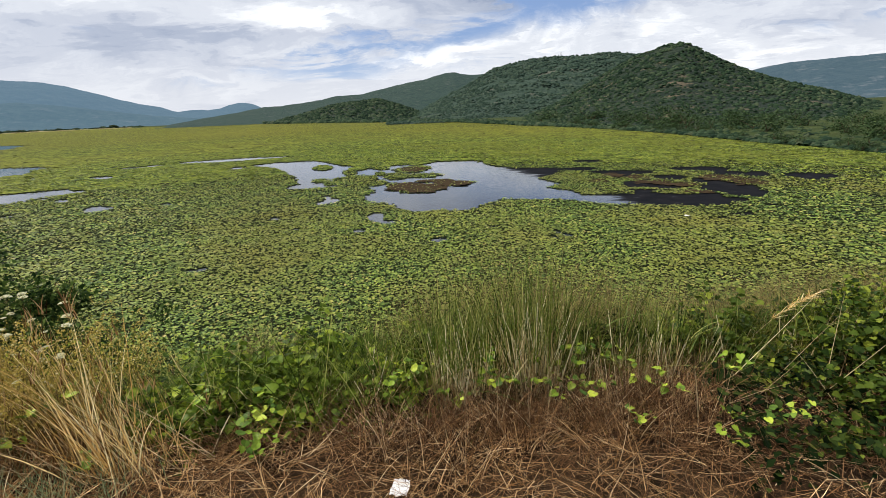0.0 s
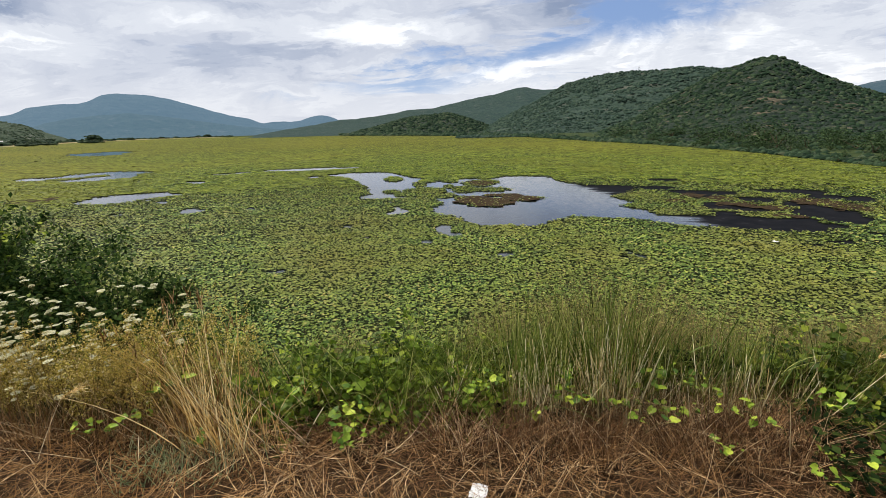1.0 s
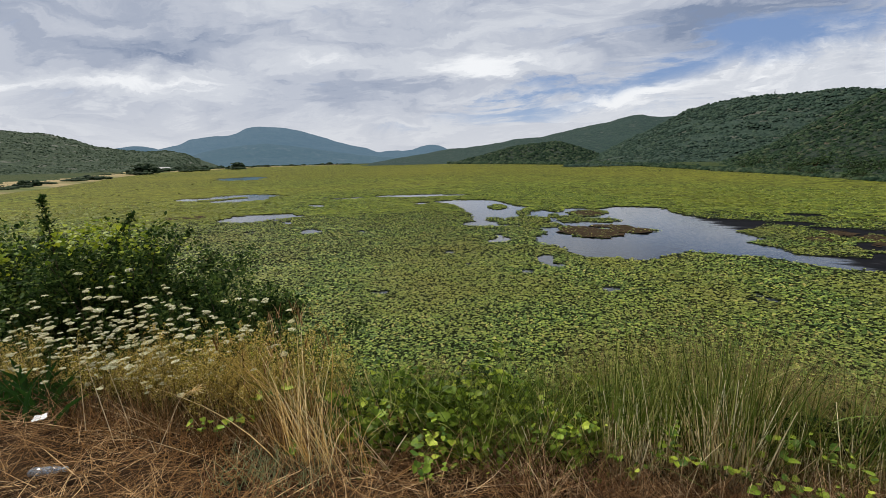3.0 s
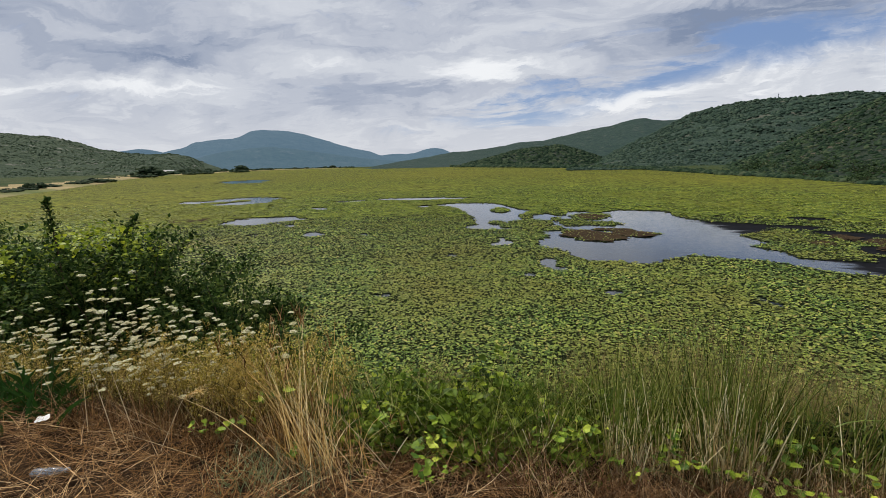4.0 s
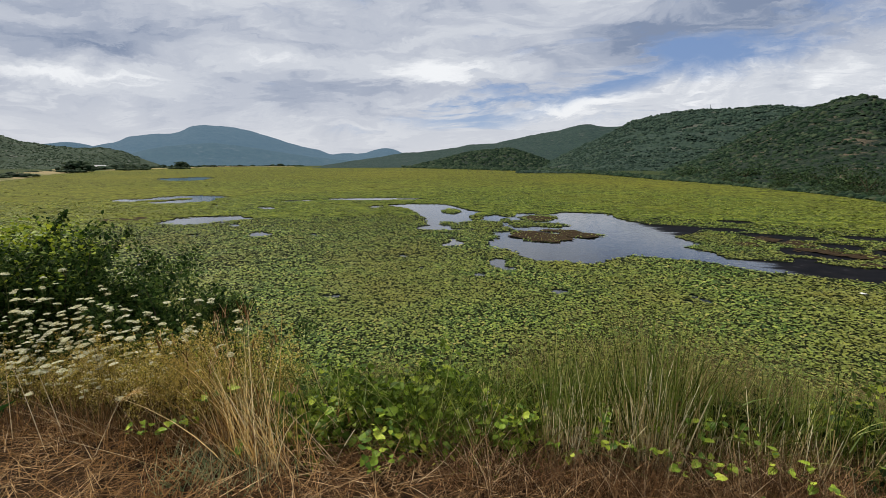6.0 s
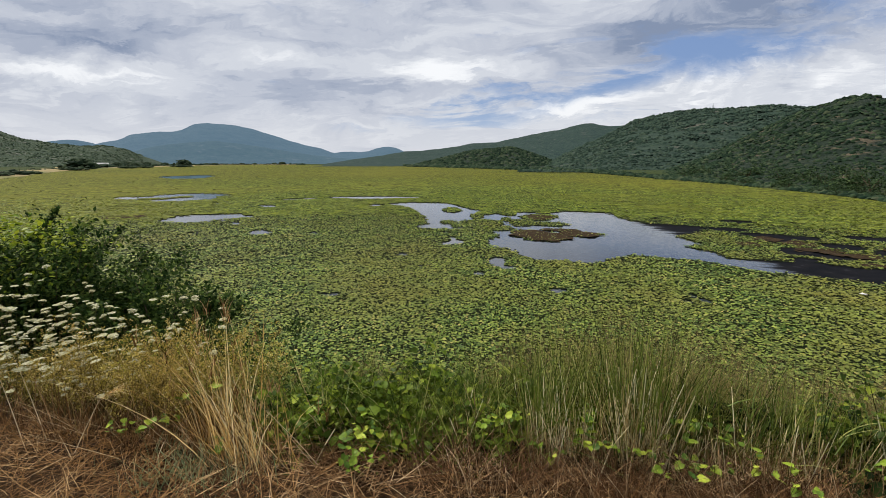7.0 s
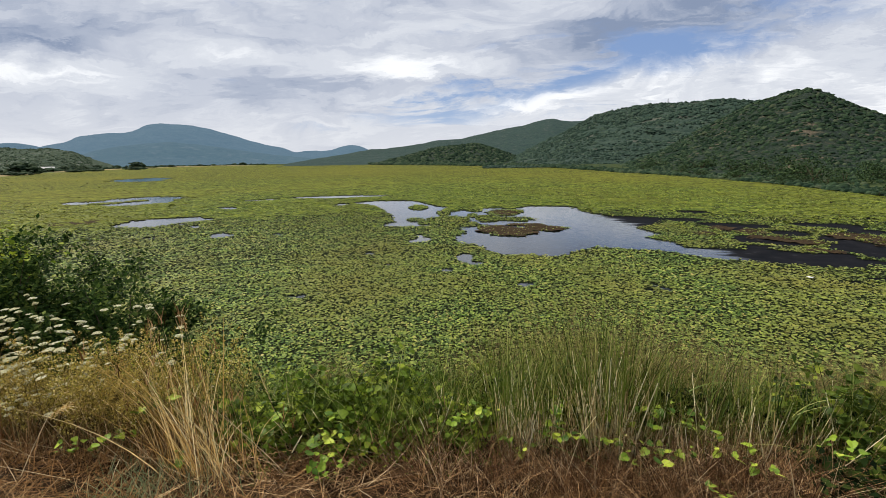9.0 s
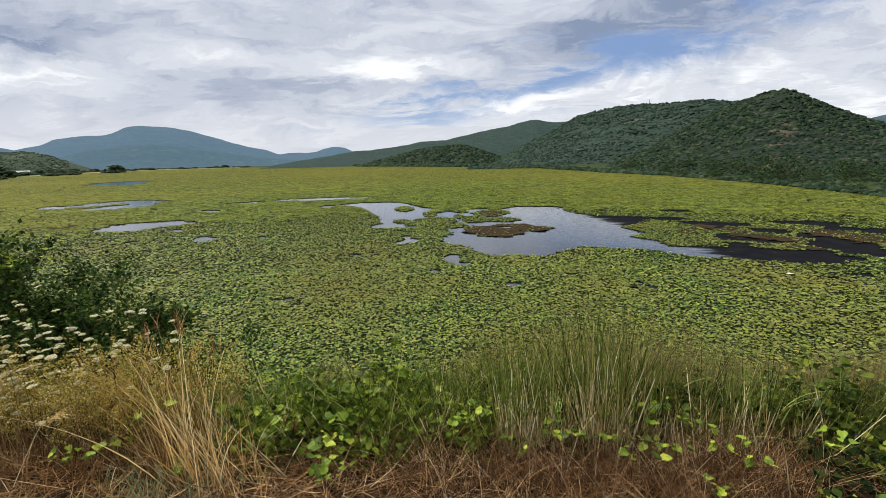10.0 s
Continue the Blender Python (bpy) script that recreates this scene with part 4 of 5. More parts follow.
def build_hay():
    """Tangled tufts of red-brown dead grass along the edge of the verge."""
    pieces = []
    for x, s, n in ((-1.25, 2.3, 120), (-0.95, 2.42, 220), (-0.7, 2.36, 380), (-0.42, 2.36, 480), (-0.15, 2.34, 460), (0.1, 2.32, 460), (0.35, 2.32, 520), (0.62, 2.32, 560), (0.85, 2.26, 520), (1.05, 2.3, 480), (1.3, 2.26, 340), (0.2, 2.14, 300), (0.7, 2.06, 320), (-0.5, 2.16, 300), (1.1, 2.02, 260), (-0.15, 2.02, 200), (-2.6, 2.3, 140), (-3.2, 2.3, 180), (-3.7, 2.35, 160), (-1.0, 2.62, 260), (-0.75, 2.6, 260), (0.55, 2.56, 260), (0.95, 2.52, 280), (1.3, 2.55, 220)):
        c = np.array(ground_point(x, s))
        base = c + np.concatenate([rng.normal(0, 0.11, (n, 2)), np.zeros((n, 1))], 1)
        base[:, 2] = bank_z(base[:, 0], base[:, 1]) - 0.01
        pieces.append(ribbons(base, rng.uniform(0, 6.28, n), rng.uniform(0.12, 0.44, n), rng.uniform(0.02, 0.8, n), rng.uniform(0.0, 0.5, n), rng.uniform(0.0020, 0.0042, n), 5, 3.0, 0.25))
    v, f = joined(pieces)
    tagged(fast_mesh("dead_grass", v, f, M_HAY), "tangled red-brown dead grass along the edge of the verge", "dry grass", kind="stuff")


def build_loose_stalks():
    """Single long straw stalks leaning across the front."""
    me = None
    for i in range(70):
        p = ground_point(rng.uniform(-3.6, 2.4), rng.uniform(2.0, 2.75), rng.uniform(0.0, 0.08))
        if i % 10 == 0:
            v, f = limb(np.zeros(3), 0.0, rng.uniform(0.55, 0.95), rng.uniform(0.5, 0.92), rng.uniform(-0.05, 0.12), 0.0032, 6, 4)
            stalk = fast_mesh("straw_stalk", v, f, M_STALK)
            me = stalk.data
        else:
            stalk = new("straw_stalk", me)
        stalk.matrix_basis = pose(p.x, p.y, p.z, 0, 0, rng.uniform(0, 360)) @ Matrix.Scale(rng.uniform(0.55, 1.0), 4)
        tagged(stalk, "single bleached straw stalk leaning over the verge", "straw stalk", "loose straw stalks")


def build_oat(x, s, z, yaw, label):
    """A drooping grass panicle."""
    c = ground_point(x, s)
    oat = tagged(new("oat_panicle"), label, "grass head", "drooping grass heads")
    oat.matrix_basis = pose(c.x, c.y, c.z, 0, 0, yaw)
    h = z - c.z
    v, f = limb(np.zeros(3), 0.0, h * 1.15, 0.35, 0.35, 0.003, 8, 4)
    fast_mesh("stem", v, f, M_STALK, oat)
    n = 60
    t = rng.uniform(0.62, 1.0, n)
    ln = h * 1.15
    p = np.stack([ln * (0.35 * t + 0.35 * t**2), rng.normal(0, 0.006, n), ln * (0.937 * t - 0.245 * t**2.3)], -1)
    v, f = ribbons(p, rng.normal(0.0, 0.5, n), rng.uniform(0.05, 0.12, n), rng.uniform(0.5, 0.9, n), rng.uniform(0.3, 0.7, n), rng.uniform(0.004, 0.008, n), 3, 3.0)
    tagged(fast_mesh("seed_head", v, f, M_GOLD, oat), kind="stuff")


def build_straw_clump(x, s, n, height, spread, label):
    c = spots(1, x, x + 0.001, s, s + 0.001)[0]
    base = c + np.concatenate([rng.normal(0, spread, (n, 2)), np.zeros((n, 1))], 1)
    base[:, 2] = bank_z(base[:, 0], base[:, 1]) - 0.02
    out = np.where(rng.uniform(0, 1, n) < 0.55, rng.normal(2.9, 0.5, n), np.arctan2(base[:, 1] - c[1], base[:, 0] - c[0]) + rng.normal(0, 0.9, n))
    ln = height * rng.uniform(0.5, 1.12, n)
    clump = tagged(new("straw_clump"), label, "dry grass", "dry grass clumps")
    clump.location = c
    lean, droop = np.abs(rng.normal(0.0, 0.26, n)).clip(0, 0.85), rng.uniform(-0.05, 0.34, n)
    v, f = ribbons(base - c, out, ln, lean, droop, rng.uniform(0.003, 0.0075, n), 6, 1.5)
    tagged(fast_mesh("straw", v, f, M_GOLD, clump), kind="stuff")
    k = n // 3
    tip = np.stack([base[:k, 0] - c[0] + np.cos(out[:k]) * ln[:k] * (lean + droop)[:k], base[:k, 1] - c[1] + np.sin(out[:k]) * ln[:k] * (lean + droop)[:k], base[:k, 2] - c[2] + ln[:k] * (np.sqrt(1 - lean**2) - 0.7 * droop)[:k] - 0.06], -1)
    m = 5
    tip = np.repeat(tip, m, 0) + rng.normal(0, 0.008, (k * m, 3))
    v, f = ribbons(tip, rng.uniform(0, 6.28, k * m), rng.uniform(0.06, 0.13, k * m), rng.uniform(0.05, 0.35, k * m), rng.uniform(0.0, 0.3, k * m), np.full(k * m, 0.005), 3, 3.0)
    tagged(fast_mesh("seed_plume", v, f, M_STRAW, clump), "reddish-brown feathery seed heads", kind="stuff")


def leaf_cloud(n, x0, x1, s0, s1, top, thick, size):
    """Leaves in clusters over a mound: top(x, s) gives the height over the ground."""
    k = n // 16
    c = spots(k, x0, x1, s0, s1)
    s = bank_s(c[:, 0], c[:, 1])
    h = top(c[:, 0], s)
    keep = h > 0.03
    c, h = c[keep], h[keep]
    c[:, 2] += h * (1.05 - thick * rng.uniform(0, 1, len(c)) ** 1.6)
    big = rng.uniform(0.55, 1.0, len(c))                  # each shoot has its own leaf size
    i = rng.integers(0, len(c), n)
    p = c[i] + rng.normal(0, 0.055, (n, 3)) * (1, 1, 0.7)
    p[:, 2] = np.maximum(p[:, 2], bank_z(p[:, 0], p[:, 1]) + 0.015)
    yaw = rng.uniform(0, 6.28, n)
    return many(LEAF, LEAF_TRIS, p, turns_of(yaw, rng.normal(-0.35, 0.5, n), rng.normal(0, 0.45, n)), big[i] * (size[0] + (size[1] - size[0]) * rng.uniform(0, 1, n) ** 1.5))


def mound(x, s, cx, cs, rx, rs, h):
    q = 1 - ((x - cx) / rx) ** 2 - ((s - cs) / rs) ** 2
    y = (s + math.sin(BANK) * x) / math.cos(BANK)
    return h * np.sqrt(np.clip(q, 0, 1)) * (1 + 0.55 * fbm(x, y, 0.28, 3, 9.0))


def vine_stems(n, x0, x1, s0, s1, length):
    base = spots(n, x0, x1, s0, s1)
    return ribbons(base, rng.uniform(0, 6.28, n), rng.uniform(*length, n), rng.uniform(0.3, 0.9, n), rng.uniform(0, 0.5, n), np.full(n, 0.005), 5, 3.0)


def build_vine(x0, x1, s0, s1, tops, n, size, label, mat):
    c = Vector(((x0 + x1) / 2, (s0 + s1) / 2, 3.1))
    vine = tagged(new("climbing_vine"), label, "vine", "vines on the bank")
    vine.location = c
    top = lambda x, s: np.maximum.reduce([mound(x, s, *t) for t in tops])
    v, f = leaf_cloud(n, x0, x1, s0, s1, top, 0.6, size)
    tagged(fast_mesh("foliage", v - np.array(c), f, mat, vine), kind="stuff")
    v, f = vine_stems(90, x0, x1, s0, s1, (0.3, 0.8))
    tagged(fast_mesh("runner_tangle", v - np.array(c), f, M_STEM, vine), kind="stuff")


def build_sprig_kinds():
    """Three sprigs, each of a stem with a few single leaves, to be copied."""
    me = bpy.data.meshes.new("leaf")
    me.from_pydata(LEAF.tolist(), [], LEAF_TRIS)
    me.materials.append(M_SPRIG)
    kinds = []
    for count in (11, 15, 19):
        root = tagged(new("vine_sprig"), "bright green round-leaved vine sprig in dry grass", "vine sprig", "vine sprigs in the straw")
        n = 3
        v, f = ribbons(np.zeros((n, 3)), np.array([0.4, 2.4, 4.6]), np.array([0.24, 0.2, 0.22]), np.array([0.5, 0.6, 0.4]), np.array([0.35, 0.3, 0.4]), np.full(n, 0.004), 5, 3.0)
        fast_mesh("stem", v, f, M_STEM, root)
        for i in range(count):
            a, q = (0.4, 2.4, 4.6)[i % 3] + rng.normal(0, 0.5), rng.uniform(0.01, 0.11)
            leaf = new("leaf", me)
            leaf.parent = root
            leaf.matrix_basis = pose(math.cos(a) * q, math.sin(a) * q, 0.05 + 0.6 * q + rng.uniform(-0.02, 0.03), math.degrees(rng.normal(-0.12, 0.28)), math.degrees(rng.normal(0, 0.28)), rng.uniform(0, 360)) @ Matrix.Scale(0.016 + 0.036 * rng.uniform() ** 1.4, 4)
        kinds.append(root)
    return kinds


def ground_point(x, s, up=0.0):
    y = (s + math.sin(BANK) * x) / math.cos(BANK)
    return Vector((x, y, float(bank_z(np.array([x]), np.array([y]))[0]) + up))


def build_sprigs():
    kinds = build_sprig_kinds()
    places = ((-0.10, 2.45, 0.12), (0.02, 2.46, 0.18), (0.14, 2.44, 0.17), (0.24, 2.46, 0.15), (0.05, 2.58, 0.32), (0.42, 2.42, 0.16), (0.5, 2.26, 0.08), (0.62, 2.36, 0.12), (0.66, 2.58, 0.30), (0.55, 2.5, 0.22), (0.80, 2.5, 0.25), (0.72, 2.3, 0.1), (0.95, 2.3, 0.12), (0.36, 2.62, 0.3), (0.85, 2.05, 0.05), (1.1, 2.2, 0.12), (-0.45, 2.45, 0.25), (-0.35, 2.58, 0.3), (-1.21, 2.35, 0.07), (-1.08, 2.12, 0.02), (-1.13, 2.2, 0.04), (-1.15, 2.42, 0.15), (-1.5, 2.45, 0.25), (-2.63, 2.25, 0.08), (-2.5, 2.27, 0.08), (-2.36, 2.45, 0.28), (-2.42, 2.35, 0.12), (-2.25, 2.5, 0.3), (-2.0, 2.25, 0.05), (1.43, 2.2, 0.2), (1.5, 1.95, 0.1), (1.36, 2.0, 0.08), (1.25, 1.85, 0.04), (1.65, 1.95, 0.1))
    for i, (x, s, up) in enumerate(places):
        p = ground_point(x, s - 0.06, up + 0.02)
        m = pose(p.x, p.y, p.z, rng.uniform(-12, 12), rng.uniform(-12, 12), rng.uniform(0, 360)) @ Matrix.Scale(rng.uniform(0.7, 1.15), 4)
        if i < len(kinds):
            kinds[i].matrix_basis = m
        else:
            twin = copy_thing(kinds[i % 3], m)
            twin.matrix_basis = m


def build_umbels():
    """Wild carrot: thin stems with flat cream flower heads."""
    head = []
    for i in range(34):
        r, a = 0.048 * math.sqrt((i + 0.5) / 34), i * 2.4
        head.append((math.cos(a) * r, math.sin(a) * r, 0.004 - 2.5 * r * r + rng.normal(0, 0.0012)))
    disc = np.array([(0, 0, 0.003)] + [(math.cos(k), math.sin(k), -0.001) for k in np.arange(6) * math.pi / 3]) * (0.0095, 0.0095, 1)
    tris = [(0, 1 + k, 1 + (k + 1) % 6) for k in range(6)]
    n = len(head)
    hv, hf = many(disc, tris, np.array(head), turns_of(rng.uniform(0, 6, n), rng.normal(0, 0.2, n)), np.ones(n))
    first = tagged(new("wild_carrot"), "thin-stemmed wild carrot with a flat cream flower head", "flower", "wild carrot flowers")
    v, f = ribbons(np.zeros((1, 3)), np.array([0.3]), np.array([0.8]), np.array([0.06]), np.array([0.05]), np.array([0.006]), 6, 1.0)
    v[:, 2] -= v[:, 2].max()
    v[:, :2] -= v[-1, :2]
    v2, f2 = ribbons(np.tile([[0, 0, -0.035]], (12, 1)), np.arange(12) * 0.52, np.full(12, 0.05), np.full(12, 0.7), np.full(12, 0.05), np.full(12, 0.002), 2, 3.0)
    fast_mesh("stem", v, f, M_STEM, first)
    crown = fast_mesh("flower_head", hv, hf, M_UMBEL, first, "flat cream-white flower head")
    fast_mesh("umbel_base", v2, f2, M_STEM, crown, "thin green rays under the flowers")
    places = []
    for cx, cs, z, dx, ds, dz, k in ((-3.75, 2.8, 3.80, 0.30, 0.15, 0.13, 120), (-4.5, 2.75, 3.78, 0.45, 0.2, 0.15, 100), (-3.35, 2.6, 3.66, 0.32, 0.12, 0.10, 70), (-3.0, 2.75, 3.80, 0.30, 0.15, 0.12, 28), (-2.6, 2.8, 3.86, 0.25, 0.15, 0.08, 9), (-3.6, 2.9, 4.06, 0.35, 0.1, 0.08, 9), (-5.4, 2.8, 3.75, 0.4, 0.25, 0.15, 30), (-3.55, 2.5, 3.60, 0.30, 0.10, 0.08, 45), (-4.35, 2.55, 3.62, 0.40, 0.12, 0.09, 45)):
        for _ in range(k):
            places.append((rng.normal(cx, dx), rng.normal(cs, ds), rng.normal(z, dz)))
    order = rng.permutation(len(places))
    rest = []
    for i, (x, s, z) in enumerate(places[k] for k in order):
        p = ground_point(x, s)
        if i >= 290:
            rest.append((p.x, p.y, max(z, p.z + 0.3)))
            continue
        size = rng.uniform(0.2, 0.42) if rng.uniform() < 0.4 else rng.uniform(0.42, 0.66)
        m = pose(p.x, p.y, max(z, p.z + 0.3), rng.normal(0, 7), rng.normal(0, 7), rng.uniform(0, 360)) @ Matrix.Diagonal((size, size, max(1.0, (z - p.z) / 0.8), 1))
        if i:
            twin = copy_thing(first, m)
            twin.matrix_basis = m
        else:
            first.matrix_basis = m
    at, n = np.array(rest), len(rest)
    v, f = many(hv, hf, at, turns_of(rng.uniform(0, 6.28, n), rng.normal(0, 0.12, n)), rng.uniform(0.3, 0.6, n))
    tagged(fast_mesh("wild_carrot_heads", v, f, M_UMBEL), "cream wild carrot heads deep in the flower patch", "flowers", kind="stuff")


def spray(base, height, n_side, n_bits, bit, reach):
    """Bushy weeds: stems, side shoots and bits at the shoots. Returns two meshes' worth of verts and faces."""
    n = len(base)
    yaw, lean, droop = rng.uniform(0, 6.28, n), rng.uniform(0.0, 0.28, n), rng.uniform(0, 0.12, n)
    stems = [ribbons(base, yaw, height, lean, droop, rng.uniform(0.003, 0.0055, n), 5, 3.0)]
    i = np.repeat(np.arange(n), n_side)
    t = rng.uniform(0.35, 1.0, len(i))
    out = height[i] * (lean[i] * t + droop[i] * t**2)
    up = height[i] * (np.sqrt(1 - lean[i] ** 2) * t - 0.7 * droop[i] * t**2.3)
    p = base[i] + np.stack([np.cos(yaw[i]) * out, np.sin(yaw[i]) * out, up], -1)
    a, ln, tilt = rng.uniform(0, 6.28, len(i)), reach * rng.uniform(0.4, 1.1, len(i)) * (1.25 - 0.6 * t), rng.uniform(0.35, 0.8, len(i))
    stems.append(ribbons(p, a, ln, tilt, np.full(len(i), 0.05), np.full(len(i), 0.0025), 2, 3.0))
    j = np.repeat(np.arange(len(i)), n_bits)
    q = rng.uniform(0.3, 1.05, len(j)) * ln[j]
    b = p[j] + np.stack([np.cos(a[j]) * q * tilt[j], np.sin(a[j]) * q * tilt[j], q * np.sqrt(1 - tilt[j] ** 2)], -1) + rng.normal(0, 0.006, (len(j), 3))
    m = len(b)
    return joined(stems), many(CHIP, CHIP_TRIS, b, turns_of(rng.uniform(0, 6.28, m), rng.normal(0.2, 0.7, m), rng.normal(0, 0.6, m)), rng.uniform(*bit, m))


def build_weeds():
    base = np.concatenate([tufts(500, 80, -3.9, -2.1, 2.35, 3.1, 0.07), tufts(200, 60, -6.2, -3.4, 2.5, 3.3, 0.10)])
    tall = np.interp(base[:, 0], [-6, -4.2, -3.5, -3.0, -2.5, -2.1], [0.55, 0.58, 0.66, 0.76, 0.86, 0.76]) * (1 + 0.35 * fbm(base[:, 0], base[:, 1], 0.3, 3, 4.0)) * rng.uniform(0.6, 1.1, len(base))
    (v, f), (v2, f2) = spray(base, tall, 11, 8, (0.007, 0.018), 0.12)
    tagged(fast_mesh("weed_stems", v, f, M_WEED_STEM), "thicket of thin brown weed stems on the bank", "weeds", kind="stuff")
    tagged(fast_mesh("olive_weeds", v2, f2, M_WEED), "golden olive sprays of flowering weeds on the bank", "weeds", kind="stuff")
    # dry grass standing among them
    base = np.concatenate([tufts(700, 60, -4.2, -1.9, 2.25, 2.9, 0.06), tufts(260, 30, -2.6, -1.75, 2.2, 2.7, 0.06)])
    n = len(base)
    v, f = ribbons(base, rng.uniform(0, 6.28, n), rng.uniform(0.2, 0.62, n), rng.uniform(0.02, 0.5, n), rng.uniform(0, 0.3, n), rng.uniform(0.0025, 0.005, n), 5, 3.0)
    tagged(fast_mesh("dry_blades", v, f, M_STRAW), "thin dry grass blades among the weeds", "dry grass", kind="stuff")
    k = 1500
    p = spots(k, -3.2, -2.05, 2.5, 3.3)
    p[:, 2] += rng.uniform(0.3, 0.8, k)
    v, f = many(CHIP, CHIP_TRIS, p, turns_of(rng.uniform(0, 6.28, k), rng.normal(0, 0.5, k)), rng.uniform(0.008, 0.02, k))
    tagged(fast_mesh("weed_buds", v, f, M_FIG), "tiny yellow-green buds on thin weeds", "weeds", kind="stuff")


def two_tone(base, height, lean, droop, width, share, seg=6):
    """Grass stems, bleached at the foot and green above: verts, the pale faces and the green ones."""
    n = len(base)
    v, f = ribbons(base, rng.uniform(0, 6.28, n), height, lean, droop, width, seg, 2.0)
    low = np.arange(seg)[None, :] < np.round(share * seg)[:, None]
    return v, f[low.ravel()], f[~low.ravel()]


def build_tall_grass():
    """The high green grass on the brow of the bank, pale at its foot."""
    height = lambda x: np.interp(x, [-2.0, -0.9, -0.3, 0.1, 0.5, 1.0, 1.8, 3.0, 5.0], [0.58, 0.70, 0.95, 1.12, 1.02, 0.86, 0.74, 0.8, 0.8])
    base = np.concatenate([tufts(420, 16, -0.32, 0.42, 2.46, 2.7, 0.045), tufts(220, 22, 0.38, 1.3, 2.46, 2.8, 0.05), tufts(130, 20, 1.2, 2.0, 2.45, 2.8, 0.05), tufts(60, 14, 1.9, 3.2, 2.6, 3.0, 0.06), tufts(70, 12, -1.0, -0.4, 2.5, 2.8, 0.06)])
    n = len(base)
    v, pale, green = two_tone(base, height(base[:, 0]) * rng.uniform(0.6, 1.12, n), np.abs(rng.normal(0, 0.2, n)).clip(0, 0.6), rng.uniform(-0.03, 0.12, n), rng.uniform(0.004, 0.0085, n), rng.uniform(0.35, 0.7, n))
    tagged(fast_mesh("pale_grass_stalks", v, pale, M_PALE), "bleached stalks at the foot of the tall grass", "grass", kind="stuff")
    tagged(fast_mesh("green_stalks", v, green, M_GRASS), "green upper stalks of the tall grass", "grass", kind="stuff")
    # long arching blades and stalks over the vine
    base = tufts(520, 60, -1.95, -0.35, 2.4, 3.0, 0.08)
    n = len(base)
    v, pale, green = two_tone(base, rng.uniform(0.5, 1.0, n), rng.uniform(0.1, 0.6, n), rng.uniform(0.05, 0.35, n), rng.uniform(0.004, 0.008, n), rng.uniform(0.1, 0.6, n))
    tagged(fast_mesh("leaning_stalks", v, pale, M_PALE), "pale grass stalks leaning over the vine", "grass", kind="stuff")
    tagged(fast_mesh("arching_grass", v, green, M_GRASS), "green grass blades arching over the vine", "grass", kind="stuff")
    # leaf blades, mostly high up
    base = np.concatenate([tufts(160, 24, -2.0, -0.4, 2.4, 2.8, 0.06), tufts(520, 40, -0.45, 0.55, 2.95, 3.4, 0.07), tufts(720, 80, 0.4, 3.6, 2.95, 3.5, 0.08), tufts(420, 60, -1.9, -0.5, 2.75, 3.4, 0.08)])
    n = len(base)
    v, f = ribbons(base, rng.uniform(0, 6.28, n), height(base[:, 0]) * (1 + 0.3 * fbm(base[:, 0], base[:, 1], 0.3, 3, 1.0)) * rng.uniform(0.5, 1.1, n), rng.uniform(0.02, 0.4, n), rng.uniform(0, 0.4, n), rng.uniform(0.004, 0.0085, n), 6, 2.0)
    tagged(fast_mesh("green_grass", v, f, M_GRASS), "tall green grass on the brow of the bank", "grass", kind="stuff")
    base = np.concatenate([tufts(3000, 150, -0.55, 1.0, 2.62, 3.6, 0.09), tufts(4800, 300, 0.9, 4.6, 2.62, 3.8, 0.11), tufts(1500, 120, -2.0, -0.5, 2.75, 3.6, 0.10)])
    n = len(base)
    v, f = ribbons(base, rng.uniform(0, 6.28, n), height(base[:, 0]) * (1 + 0.25 * fbm(base[:, 0], base[:, 1], 0.35, 3, 2.0)) * rng.uniform(0.42, 0.98, n), np.abs(rng.normal(0, 0.26, n)).clip(0, 0.75), rng.uniform(0.0, 0.45, n), rng.uniform(0.0028, 0.0075, n), 5, 2.5)
    tagged(fast_mesh("fine_grass", v, f, M_FINE), "dense fine green grass on the brow of the bank", "grass", kind="stuff")
    base = np.concatenate([tufts(700, 90, -0.5, 1.2, 2.5, 3.3, 0.09), tufts(1000, 140, 1.0, 4.2, 2.55, 3.5, 0.11), tufts(600, 80, -2.0, -0.4, 2.5, 3.3, 0.10)])
    n = len(base)
    base[:, 2] += height(base[:, 0]) * rng.uniform(0.1, 0.62, n)
    v, f = ribbons(base, rng.uniform(0, 6.28, n), rng.uniform(0.15, 0.42, n), rng.uniform(0.25, 0.8, n), rng.uniform(0.1, 0.65, n), rng.uniform(0.004, 0.009, n), 5, 1.2, 0.12)
    tagged(fast_mesh("arching_blades", v, f, M_BLADE), "light green blades arching off the grass stalks", "grass", kind="stuff")
    base = np.concatenate([tufts(760, 70, -0.5, 1.2, 2.8, 3.6, 0.09), tufts(1500, 140, 1.0, 5.0, 2.8, 3.9, 0.13), tufts(1500, 160, 0.6, 4.6, 3.2, 4.6, 0.16), tufts(420, 50, -1.8, -0.4, 2.9, 3.6, 0.1)])
    n = len(base)
    ln, yaw = height(base[:, 0]) * rng.uniform(0.8, 1.18, n), rng.uniform(0, 6.28, n)
    lean = rng.uniform(0.0, 0.25, n)
    pieces = [ribbons(base, yaw, ln, lean, np.full(n, 0.05), np.full(n, 0.0018), 4, 3.0)]
    k = 11
    t = rng.uniform(0.62, 1.0, (n, k))
